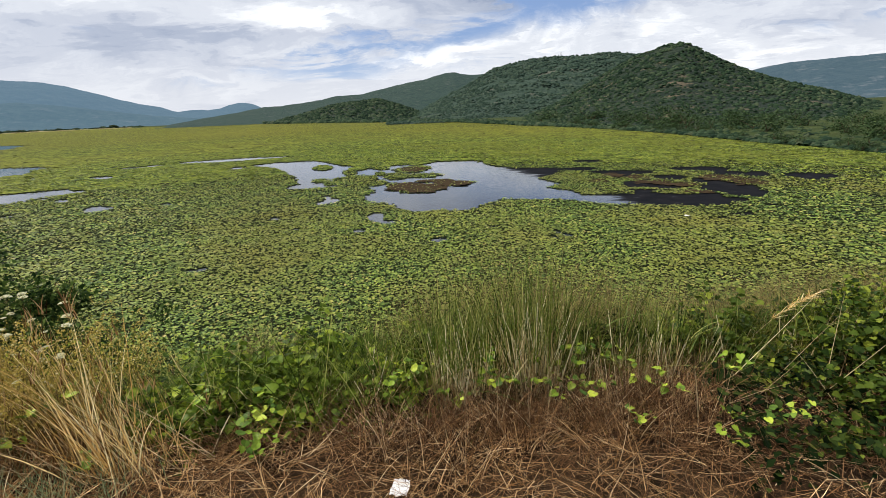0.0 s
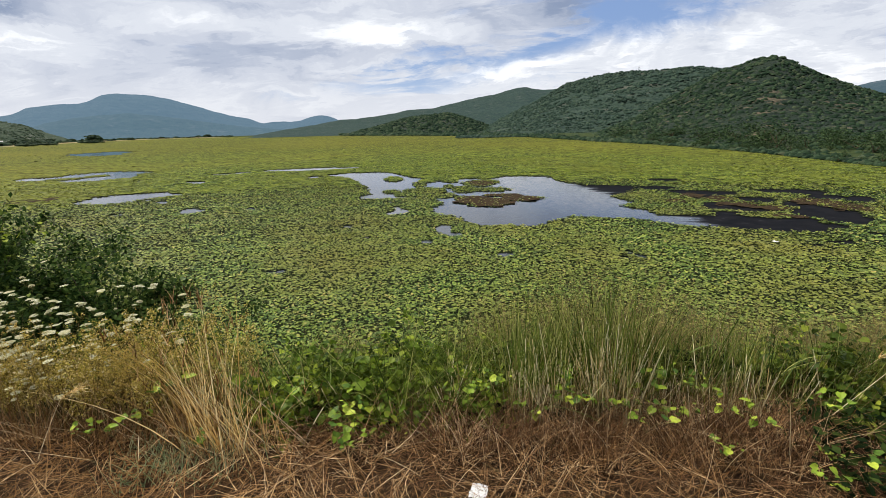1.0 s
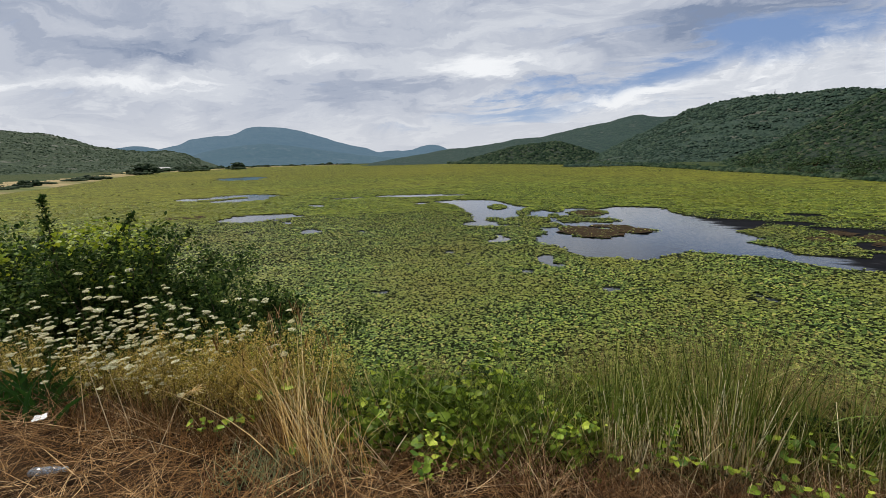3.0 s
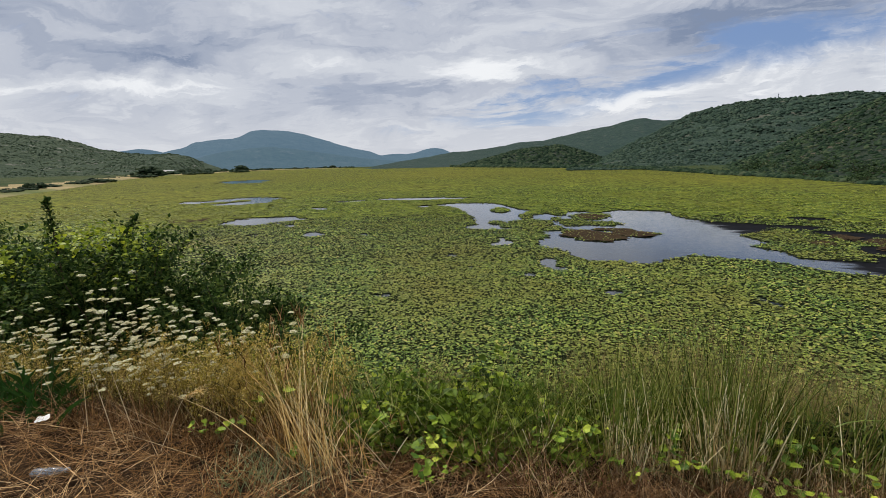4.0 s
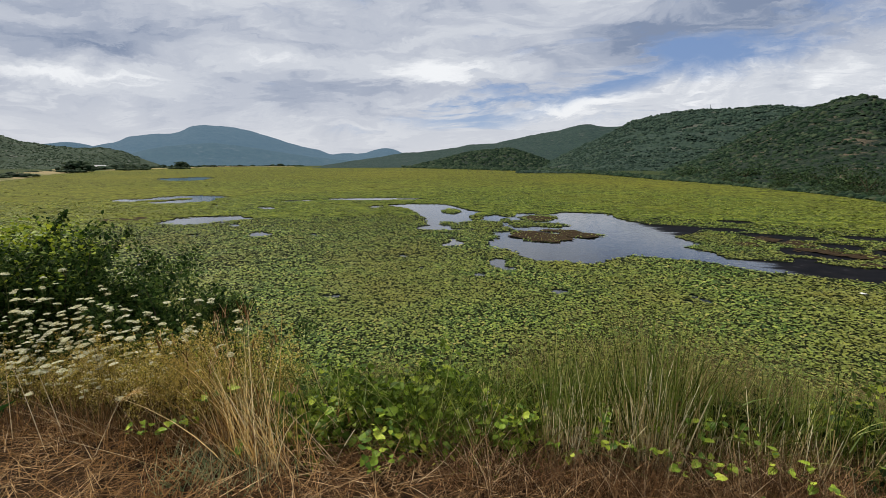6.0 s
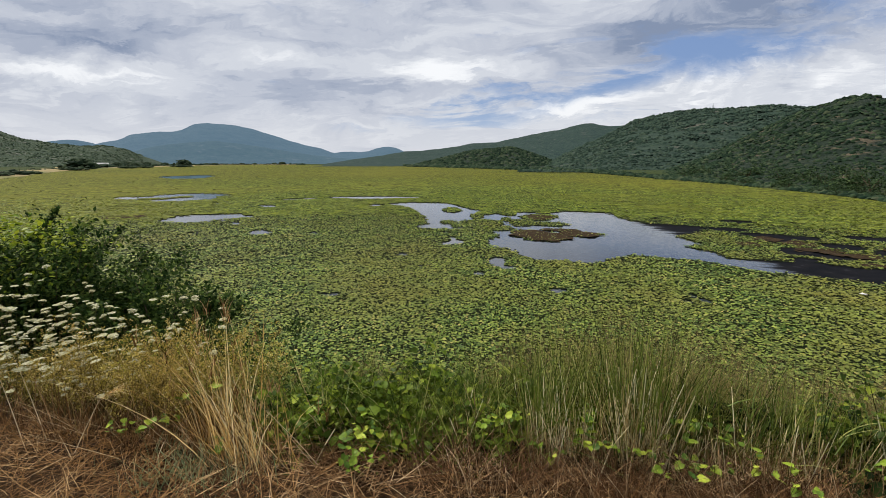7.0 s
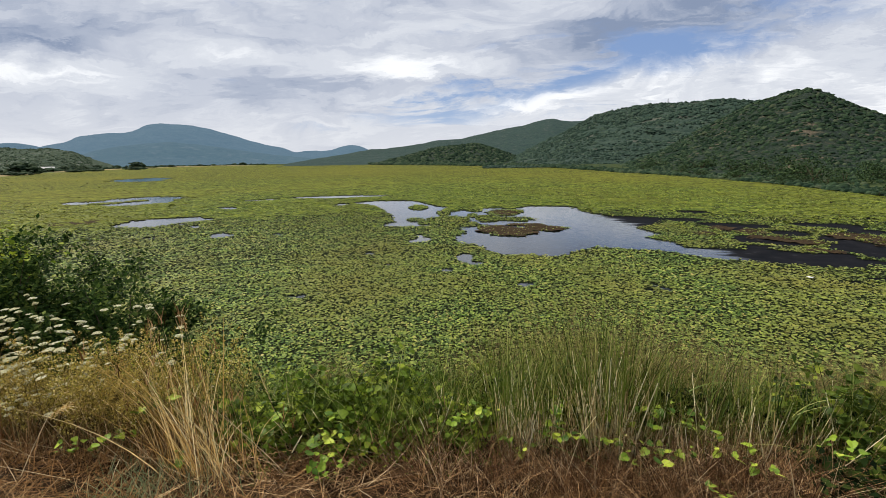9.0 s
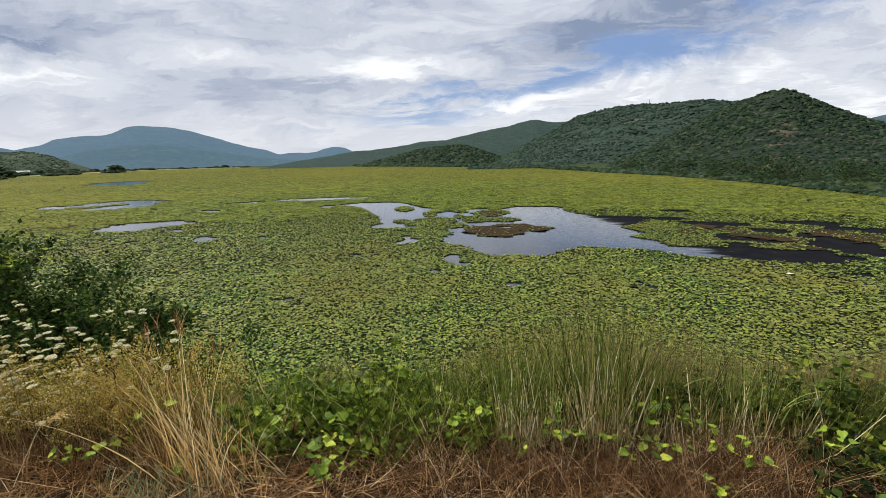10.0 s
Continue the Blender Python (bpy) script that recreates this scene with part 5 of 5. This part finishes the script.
    p = np.stack([base[:, :1] + np.cos(yaw)[:, None] * ln[:, None] * (lean[:, None] * t + 0.05 * t * t), base[:, 1:2] + np.sin(yaw)[:, None] * ln[:, None] * (lean[:, None] * t + 0.05 * t * t), base[:, 2:] + ln[:, None] * (np.sqrt(1 - lean**2)[:, None] * t - 0.035 * t**2.3)], -1).reshape(-1, 3)
    m = len(p)
    pieces.append(ribbons(p, rng.uniform(0, 6.28, m), rng.uniform(0.05, 0.15, m), rng.uniform(0.45, 0.95, m), rng.uniform(0, 0.2, m), rng.uniform(0.0009, 0.0019, m), 1, 3.0))
    v, f = joined(pieces)
    tagged(fast_mesh("grass_panicles", v, f, M_PANICLE), "hazy brown-green flower heads over the tall grass", "grass", kind="stuff")


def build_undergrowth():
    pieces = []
    # near-black leaf chips added as shade between stalks and under the vine
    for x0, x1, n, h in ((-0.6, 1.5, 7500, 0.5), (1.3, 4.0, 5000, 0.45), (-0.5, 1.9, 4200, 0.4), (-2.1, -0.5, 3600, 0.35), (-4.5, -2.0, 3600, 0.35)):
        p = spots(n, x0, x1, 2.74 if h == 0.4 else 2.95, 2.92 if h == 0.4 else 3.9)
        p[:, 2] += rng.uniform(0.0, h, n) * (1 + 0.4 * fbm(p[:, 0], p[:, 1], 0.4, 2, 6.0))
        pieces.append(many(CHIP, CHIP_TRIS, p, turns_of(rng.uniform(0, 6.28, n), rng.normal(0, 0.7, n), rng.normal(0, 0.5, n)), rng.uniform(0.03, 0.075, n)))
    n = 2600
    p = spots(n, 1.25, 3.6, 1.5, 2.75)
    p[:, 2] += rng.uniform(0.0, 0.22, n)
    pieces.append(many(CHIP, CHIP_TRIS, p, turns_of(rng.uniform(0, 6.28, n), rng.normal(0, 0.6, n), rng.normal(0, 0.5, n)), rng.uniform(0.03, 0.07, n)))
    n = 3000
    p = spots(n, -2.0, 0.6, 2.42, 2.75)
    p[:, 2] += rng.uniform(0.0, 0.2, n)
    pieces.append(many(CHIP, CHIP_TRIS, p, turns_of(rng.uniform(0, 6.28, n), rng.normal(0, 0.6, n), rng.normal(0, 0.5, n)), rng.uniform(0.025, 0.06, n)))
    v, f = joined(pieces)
    tagged(fast_mesh("undergrowth", v, f, M_UNDERGROWTH), "undergrowth leaves behind the grass stalks, darkened to paint shade", "undergrowth", kind="stuff")


def build_slope_grass():
    base = np.concatenate([spots(5200, -9, 7, 3.4, 8.6), spots(900, -4, 4, 2.95, 3.6)])
    n = len(base)
    v, f = ribbons(base, rng.uniform(0, 6.28, n), rng.uniform(0.25, 0.62, n), rng.uniform(0.05, 0.6, n), rng.uniform(0, 0.3, n), rng.uniform(0.006, 0.014, n), 4, 2.0)
    tagged(fast_mesh("slope_grass", v, f, M_GRASS), "rough grass on the slope down to the lake", "grass", kind="stuff")
    base = tufts(300, 6, -2.25, -1.7, 1.92, 2.12, 0.10)
    base[:, 2] += 0.03
    v, f = ribbons(base, rng.uniform(0, 6.28, 300), rng.uniform(0.08, 0.26, 300), rng.uniform(0.1, 0.7, 300), rng.uniform(0, 0.3, 300), rng.uniform(0.003, 0.0055, 300), 4, 2.0)
    tagged(fast_mesh("grey_grass", v, f, M_GREY), "small patch of grey-green grass in the straw", "grass", kind="stuff")


def limb(base, yaw, length, lean, droop, radius, seg=6, sides=5):
    """A bent, tapering round limb: verts and quads."""
    t = np.linspace(0, 1, seg + 1)
    out = length * (lean * t + droop * t**2)
    up = length * (math.sqrt(max(0.02, 1 - lean**2)) * t - 0.7 * abs(droop) * t**2.3)
    mid = np.stack([base[0] + math.cos(yaw) * out, base[1] + math.sin(yaw) * out, base[2] + up], -1)
    k = np.arange(sides) * 2 * math.pi / sides
    ring = np.stack([np.cos(k), np.sin(k), 0 * k], -1)
    v = mid[:, None] + ring[None] * (radius * (1 - 0.85 * t))[:, None, None]
    f = [(i * sides + j, i * sides + (j + 1) % sides, (i + 1) * sides + (j + 1) % sides, (i + 1) * sides + j) for i in range(seg) for j in range(sides)]
    return v.reshape(-1, 3), np.array(f)


def build_shrub(x, s, spread, height, branches, leaves, label, seed_lean=0.0):
    """A shrub on the slope: arching branches with small dark leaves in sprays."""
    c = ground_point(x, s)
    shrub = tagged(new("shrub"), label, "shrub", "shrubs on the bank")
    shrub.location = c
    n = branches
    yaw = np.arange(n) * 2.4                                # spread evenly all round
    ln = height * rng.uniform(0.75, 1.15, n)
    lean = np.linspace(0.1, 0.8, n) * spread
    droop = rng.uniform(0.02, 0.25, n)
    base = np.concatenate([rng.normal(0, 0.15, (n, 2)), np.full((n, 1), -0.05)], 1)
    lean = np.clip(lean, 0, 0.93)
    ln[:4] *= 1.1                                           # a few long shoots stand out
    lean[:4] *= 0.7
    for i in range(n):
        v, f = limb(base[i], yaw[i], ln[i], lean[i], droop[i], 0.016)
        fast_mesh("branch", v, f, M_TWIG, shrub)
    b = rng.integers(0, n, leaves // 14)
    t = rng.uniform(0.25, 1.0, len(b))
    out = ln[b] * (lean[b] * t + droop[b] * t**2)
    up = ln[b] * (np.sqrt(1 - lean[b] ** 2) * t - 0.7 * droop[b] * t**2.3)
    tuft = np.stack([np.cos(yaw[b]) * out, np.sin(yaw[b]) * out, up], -1) + base[b] + rng.normal(0, 0.085, (len(b), 3)) * height / 2
    p = np.repeat(tuft, 14, 0) + rng.normal(0, 0.055, (len(b) * 14, 3))
    m = len(p)
    v, f = many(CHIP, CHIP_TRIS, p, turns_of(rng.uniform(0, 6.28, m), rng.normal(0, 0.7, m), rng.normal(0, 0.5, m)), rng.uniform(0.04, 0.08, m))
    tagged(fast_mesh("foliage", v, f, M_BUSH, shrub), kind="stuff")
    return shrub


def build_shoots(shrub):
    """Two long leafy shoots that stand up out of the shrub."""
    origin = np.array(shrub.location)
    for foot, tip, n in (((-6.95, 3.25, 3.7), (-7.05, 3.25, 4.72), 460), ((-6.6, 3.5, 3.75), (-6.35, 3.9, 4.45), 420), ((-6.2, 3.9, 3.6), (-5.8, 4.3, 4.2), 260)):
        a, b = np.array(foot) - origin, np.array(tip) - origin
        ln, flat = np.linalg.norm(b - a), math.hypot(b[0] - a[0], b[1] - a[1])
        v, f = limb(a, math.atan2(b[1] - a[1], b[0] - a[0]), ln, flat / ln, 0.0, 0.018)
        fast_mesh("branch", v, f, M_TWIG, shrub)
        t = rng.uniform(0.0, 1.0, n) ** 0.9
        p = a + (b - a) * t[:, None] + rng.normal(0, 1, (n, 3)) * (0.075 * (1.15 - t))[:, None]
        v, f = many(CHIP, CHIP_TRIS, p, turns_of(rng.uniform(0, 6.28, n), rng.normal(0.3, 0.6, n), rng.normal(0, 0.5, n)), rng.uniform(0.035, 0.07, n))
        tagged(fast_mesh("leafy_shoot", v, f, M_BUSH, shrub), kind="stuff")


def build_fig_leaves():
    """A yellow-green climber over the shrub."""
    pieces = []
    for x, s, z, dx, dz, k in ((-6.4, 4.5, 4.22, 0.30, 0.09, 420), (-8.0, 4.2, 3.92, 0.40, 0.12, 620), (-6.2, 4.6, 3.75, 0.30, 0.15, 120), (-5.9, 4.7, 4.05, 0.2, 0.07, 80)):
        p0 = ground_point(x, s)
        p = np.stack([rng.normal(p0.x, dx, k), rng.normal(p0.y, 0.25, k), rng.normal(z, dz, k)], -1)
        pieces.append(many(LEAF, LEAF_TRIS, p, turns_of(rng.uniform(0, 6.28, k), rng.normal(-0.3, 0.5, k), rng.normal(0, 0.4, k)), rng.uniform(0.03, 0.062, k)))
    v, f = joined(pieces)
    climber = tagged(new("climber"), "yellow-green climber leaves over the dark shrub", "climber")
    climber.location = (-6.5, 3.6, 3.8)
    tagged(fast_mesh("foliage", v - np.array((-6.5, 3.6, 3.8)), f, M_FIG, climber), kind="stuff")


def build_dock():
    c = ground_point(-4.25, 2.3)
    dock = tagged(new("dock_plant"), "broad dark green leaf rosette at the verge", "plant")
    dock.location = c
    blade = np.array([(0, 0, 0), (-0.055, 0.35, 0.05), (-0.05, 0.65, 0.02), (0, 1, -0.16), (0.05, 0.65, 0.02), (0.055, 0.35, 0.05), (0, 0.5, 0)])
    tris = [(6, i + 1 if i < 5 else 0, i) for i in range(6)]
    me = bpy.data.meshes.new("leaf")
    me.from_pydata(blade.tolist(), [], tris)
    me.materials.append(M_DOCK)
    for i in range(95):
        leaf = new("leaf", me)
        leaf.parent = dock
        leaf.matrix_basis = pose(rng.normal(0, 0.16), rng.normal(0, 0.12), 0.02, rng.uniform(25, 75), 0, rng.uniform(0, 360)) @ Matrix.Scale(rng.uniform(0.22, 0.42), 4)


build_litter()
build_straw_clump(-1.84, 2.2, 70, 0.95, 0.075, "tall golden clump of dry grass with feathery seed heads")
build_straw_clump(-2.06, 2.32, 48, 0.92, 0.10, "tall golden clump of dry grass with feathery seed heads")
build_straw_clump(-1.63, 2.22, 34, 0.66, 0.07, "thin golden clump of dry grass on the verge")
build_vine(-2.1, 0.5, 2.3, 4.0, ((-1.6, 2.95, 0.55, 0.65, 0.48), (-1.0, 3.0, 0.6, 0.72, 0.54), (-0.55, 3.0, 0.5, 0.65, 0.50), (0.05, 3.2, 0.4, 0.6, 0.38), (-1.45, 3.5, 0.6, 0.5, 0.45), (-0.9, 2.6, 0.5, 0.3, 0.28)), 14000, (0.017, 0.078), "dense green vine with heart-shaped leaves on the bank", M_VINE)
build_vine(1.35, 4.2, 1.5, 3.6, ((1.75, 3.0, 0.45, 0.55, 0.55), (2.7, 2.8, 0.75, 0.9, 0.58), (2.45, 2.0, 0.45, 0.4, 0.30), (1.75, 2.4, 0.28, 0.22, 0.20), (1.75, 1.85, 0.22, 0.18, 0.16)), 9000, (0.018, 0.078), "sprawling dark green vine with large leaves over the verge", M_VINE_DARK)
build_hay()
build_loose_stalks()
build_weeds()
build_tall_grass()
build_slope_grass()
build_undergrowth()
shrub = build_shrub(-6.9, 4.9, 1.0, 2.3, 70, 50000, "dark green thorny shrub with arching shoots on the bank")
build_shrub(-8.8, 4.7, 0.9, 2.2, 40, 28000, "dark green shrub on the bank")
build_shrub(-5.1, 4.9, 1.1, 1.75, 44, 30000, "low dark green shrub near the water")
build_shoots(shrub)
build_fig_leaves()
build_dock()
build_oat(-3.15, 2.42, 3.72, -5, "drooping golden grass panicle over the weeds")
build_oat(1.75, 2.75, 3.85, 10, "pale feathery grass panicle over the vine")
build_umbels()
build_sprigs()


# ---------------------------------------------------------------- shore trees, mast, litter
def build_bush_kinds():
    kinds = []
    for tall in (0.75, 0.5, 0.3):
        root = tagged(new("shore_bush"), "rounded dark green bush on the dry shore", "bush", "bushes on the shore")
        n = 115
        p = rng.normal(0, 1, (n, 3))
        p /= np.linalg.norm(p, axis=1)[:, None]
        p = p * (1, 1, tall) * rng.uniform(0.35, 0.88, n)[:, None] * (1 + 0.3 * fbm(p[:, :1], p[:, 1:2], 0.8, 2, tall))
        p[:, 2] = np.abs(p[:, 2]) + 0.05
        v, f = lumps(p, rng.uniform(0.09, 0.20, n))
        tagged(fast_mesh("crown", v, f, M_SHORE_BUSH, root), kind="stuff")
        v, f = limb(np.array((0, 0, -0.1)), 0.3, 0.6, 0.1, 0.05, 0.08)
        fast_mesh("trunk", v, f, M_TWIG, root)
        kinds.append(root)
    return kinds


def build_willow_kinds():
    """Leafy bushes: a short trunk, limbs and a crown of leaf clumps with gaps."""
    kinds = []
    for tall, lobes in ((1.0, 9), (0.8, 7), (1.25, 8)):
        root = tagged(new("willow_bush"), "leafy dark green willow bush on the lake shore", "bush", "willow bushes on the shore")
        c = rng.normal(0, 0.42, (lobes, 3)) * (1, 1, 0.6) + (0, 0, 0.62 * tall)
        c[:, 2] = np.clip(c[:, 2], 0.3, 1.1 * tall)
        k = 64
        d = rng.normal(0, 1, (lobes * k, 3))
        d /= np.linalg.norm(d, axis=1)[:, None]
        p = np.repeat(c, k, 0) + d * rng.uniform(0.18, 0.42, (lobes * k, 1)) * (1, 1, 0.8)
        p[:, 2] = np.maximum(p[:, 2], 0.03)
        n = len(p)
        v, f = many(CHIP, CHIP_TRIS, p, turns_of(rng.uniform(0, 6.28, n), rng.normal(0, 0.6, n), rng.normal(0, 0.5, n)), rng.uniform(0.07, 0.16, n))
        tagged(fast_mesh("crown", v, f, M_WILLOW, root), kind="stuff")
        v, f = limb(np.array((0, 0, -0.1)), 0.3, 0.8 * tall, 0.1, 0.05, 0.07)
        trunk = fast_mesh("trunk", v, f, M_TWIG, root)
        for q in c[:3]:
            yaw, reach = math.atan2(q[1], q[0]), math.hypot(q[0], q[1])
            v, f = limb(np.array((0, 0, 0.2)), yaw, max(0.3, math.hypot(reach, q[2] - 0.2)), min(0.85, reach / max(0.3, math.hypot(reach, q[2] - 0.2))), 0.0, 0.035, 4, 4)
            fast_mesh("limb", v, f, M_TWIG, trunk)
        kinds.append(root)
    return kinds


def build_willows():
    """Willows along the eastern shore and on the low ground behind it."""
    kinds = build_willow_kinds()
    rows = [(a, rng.uniform(1.0, 1.12), 0.45 + 0.9 * rng.uniform() ** 2) for a in np.sort(rng.uniform(-56, -2, 80))]
    rows += [(a, rng.uniform(1.15, 1.9), rng.uniform(1.5, 2.7)) for a in np.concatenate([rng.uniform(-58, -21, 70), rng.uniform(-30, -8, 22)])]
    for i, (a, q, size) in enumerate(rows):
        x, y = polar(a + rng.normal(0, 0.4), float(shore_r(a)) * q)
        size *= np.clip(float(shore_r(a)) / 75, 0.8, 1.5)
        m = pose(float(x), float(y), 0.2, 0, 0, rng.uniform(0, 360)) @ Matrix.Diagonal((size * rng.uniform(0.9, 2.2), size * rng.uniform(0.9, 1.6), size * rng.uniform(0.8, 1.1), 1))
        if i < 3:
            kinds[i].matrix_basis = m
        else:
            copy_thing(kinds[i % 3], m).matrix_basis = m


def build_shore_bushes():
    kinds = build_bush_kinds()
    places = [(56.1, 420, 11.0, 0), (65.2, 190, 3.6, 0), (60.6, 262, 7.5, 2), (62.0, 240, 5.0, 2), (56.6, 402, 8.5, 2), (52.4, 520, 10.0, 2), (50.9, 560, 9.5, 2), (47.6, 640, 12.0, 2), (47.4, 1000, 15.0, 0), (44.4, 1200, 9.0, 1), (37.5, 1400, 11.0, 0), (41.7, 1350, 9.0, 1), (52.9, 700, 8.0, 1), (51.8, 640, 8.0, 1), (49.2, 1000, 8.0, 1), (46.0, 1000, 6.0, 2), (67.0, 165, 3.6, 2), (66.0, 178, 3.2, 2), (64.2, 205, 3.6, 2)]
    for _ in range(26):
        a = rng.uniform(36, 56)
        places.append((a, float(shore_r(a)) * rng.uniform(1.15, 1.5), rng.uniform(4, 9), int(rng.integers(0, 3))))
    for _ in range(44):
        a = rng.uniform(55, 74)
        places.append((a, float(shore_r(a)) * rng.uniform(1.3, 2.3), rng.uniform(0.008, 0.017) * float(shore_r(a)), 2))
    for i, (a, r, size, kind) in enumerate(places):
        x, y = polar(a, r)
        m = pose(x, y, 0.3, 0, 0, rng.uniform(0, 360)) @ Matrix.Diagonal((size, size, size * (0.62 if kind == 2 else 1.0), 1))
        if i < 3:
            kinds[i].matrix_basis = m
        else:
            copy_thing(kinds[kind], m).matrix_basis = m


def box(x0, x1, y0, y1, z0, z1):
    bm = bmesh.new()
    bmesh.ops.create_cube(bm, size=1, matrix=Matrix.Translation(((x0 + x1) / 2, (y0 + y1) / 2, (z0 + z1) / 2)) @ Matrix.Diagonal((x1 - x0, y1 - y0, z1 - z0, 1)))
    return bm


def build_mast():
    a, r = -10.0, 850
    x, y = polar(a, r)
    z = 5 + r * math.tan(radians(5.35)) - 1.0
    mast = tagged(new("radio_mast"), "thin grey radio mast on the wooded ridge", "mast")
    mast.location = (x, y, z)
    v, f = limb(np.zeros(3), 0, 10.5, 0.0, 0.0, 0.75, 4, 6)
    pole = fast_mesh("pole", v, f, M_METAL, mast)
    for h in (5.2, 7.6):
        part("antenna", box(-0.7, 0.7, -0.2, 0.2, h, h + 0.9), M_METAL, pole)


def build_barn():
    x, y = polar(54.9, 640)
    barn = tagged(new("farm_shed"), "low white farm shed on the far shore", "building")
    barn.matrix_basis = pose(x, y, 0.6, 0, 0, 55)
    wall = part("wall", box(-11, 11, -3, 3, 0, 3.0), M_WHITE, barn)
    bm = bmesh.new()
    vs = [bm.verts.new(q) for q in ((-11.6, -3.5, 3.0), (11.6, -3.5, 3.0), (11.6, 3.5, 3.0), (-11.6, 3.5, 3.0), (-11.6, 0, 4.6), (11.6, 0, 4.6))]
    for q in ((0, 1, 5, 4), (2, 3, 4, 5), (0, 4, 3), (1, 2, 5), (3, 2, 1, 0)):
        bm.faces.new([vs[i] for i in q])
    part("roof", bm, M_ROOF, barn)
    for dx in (-6, 0, 6):
        part("door", box(dx - 1.2, dx + 1.2, -3.08, -2.98, 0, 2.4), M_ROOF, wall)


def crumpled(name, x, s, size, label, category, up=0.03, seed=1.0):
    """A crumpled thin sheet lying on the ground."""
    p = ground_point(x, s, up)
    n = 13
    g = np.linspace(-1, 1, n)
    u, v = np.meshgrid(g, g, indexing="ij")
    edge = 1 + 0.12 * fbm(u * 2, v * 2, 1.0, 2, seed)
    z = 0.22 * fbm(u, v, 0.8, 4, seed + 3) + 0.10 * np.abs(fbm(u, v, 0.35, 2, seed + 6))
    top = np.stack([u * edge * size, v * edge * size * 0.8, z * size], -1).reshape(-1, 3)
    i = (np.arange(n - 1)[:, None] * n + np.arange(n - 1)[None]).ravel()
    f = np.stack([i, i + n, i + n + 1, i + 1], -1)
    ob = fast_mesh(name, np.concatenate([top, top - (0, 0, 0.002)]), np.concatenate([f, f[:, ::-1] + n * n]), M_PAPER)
    ob.matrix_basis = pose(p.x, p.y, p.z, 0, 0, 25 + 60 * seed)
    tagged(ob, label, category)


def build_bottle():
    p = ground_point(-3.31, 1.73, 0.06)
    prof = ((0.0, 0.0), (0.026, 0.0), (0.031, 0.01), (0.031, 0.06), (0.029, 0.065), (0.031, 0.07), (0.031, 0.125), (0.022, 0.16), (0.012, 0.18), (0.012, 0.19))
    def turned(profile):
        k = np.arange(14) * 2 * math.pi / 14
        v = np.array([(math.cos(q) * r, math.sin(q) * r, z) for r, z in profile for q in k])
        f = np.array([(i * 14 + j, i * 14 + (j + 1) % 14, (i + 1) * 14 + (j + 1) % 14, (i + 1) * 14 + j) for i in range(len(profile) - 1) for j in range(14)])
        return v, f
    bottle = tagged(new("plastic_bottle"), "crushed clear plastic bottle lying in the straw", "bottle")
    bottle.matrix_basis = pose(p.x, p.y, p.z, 88, 0, 118)
    v, f = turned(prof)
    v[:, 1] *= 0.7
    fast_mesh("body", v, f, M_PLASTIC, bottle, smooth=True)
    v, f = turned(((0.0, 0.206), (0.0135, 0.206), (0.0145, 0.203), (0.0145, 0.188), (0.0, 0.188)))
    fast_mesh("cap", v[::-1], f, M_CAP, bottle, "blue-grey screw cap")


def flat_paint(name, colour, rough, metal=0.0):
    m, k, b = material(name)
    n = k.noise(k.add("ShaderNodeNewGeometry").outputs["Position"], 14, 4, 0.6)
    k.put(b.inputs["Base Color"], k.mix(1.0, k.ramp(n, ((0.3, 0.82), (0.7, 1.0))), colour, "MULTIPLY"))
    b.inputs["Roughness"].default_value, b.inputs["Metallic"].default_value = rough, metal
    return m


M_METAL = flat_paint("galvanised_steel", (0.35, 0.36, 0.38), 0.5, 0.6)
M_WHITE = flat_paint("whitewash", (0.75, 0.74, 0.70), 0.9)
M_ROOF = flat_paint("sheet_roof", (0.45, 0.43, 0.42), 0.7)
M_PAPER = flat_paint("white_paper", (0.80, 0.79, 0.78), 0.9)
M_CAP = flat_paint("cap_plastic", (0.30, 0.36, 0.42), 0.4)
M_PLASTIC = flat_paint("clear_plastic", (0.62, 0.66, 0.70), 0.15)
M_PLASTIC.node_tree.nodes["Principled BSDF"].inputs["Transmission Weight"].default_value = 0.75

build_shore_bushes()
build_willows()
build_mast()
build_barn()
crumpled("paper_tissue", -0.37, 1.83, 0.052, "crumpled white paper tissue lying in the straw", "tissue", 0.05, 1.0)
crumpled("paper_scrap", -3.84, 2.13, 0.046, "crumpled white paper scrap caught in the grass", "paper", 0.09, 2.0)
build_bottle()
crumpled("plastic_scrap", 9.6, 14.0, 0.11, "white plastic scrap floating among the lily pads", "plastic scrap", 0.1, 3.0)
bag = bpy.data.objects["plastic_scrap"]
bag.matrix_basis = pose(9.62, 21.53, 0.12, 0, 0, 40)
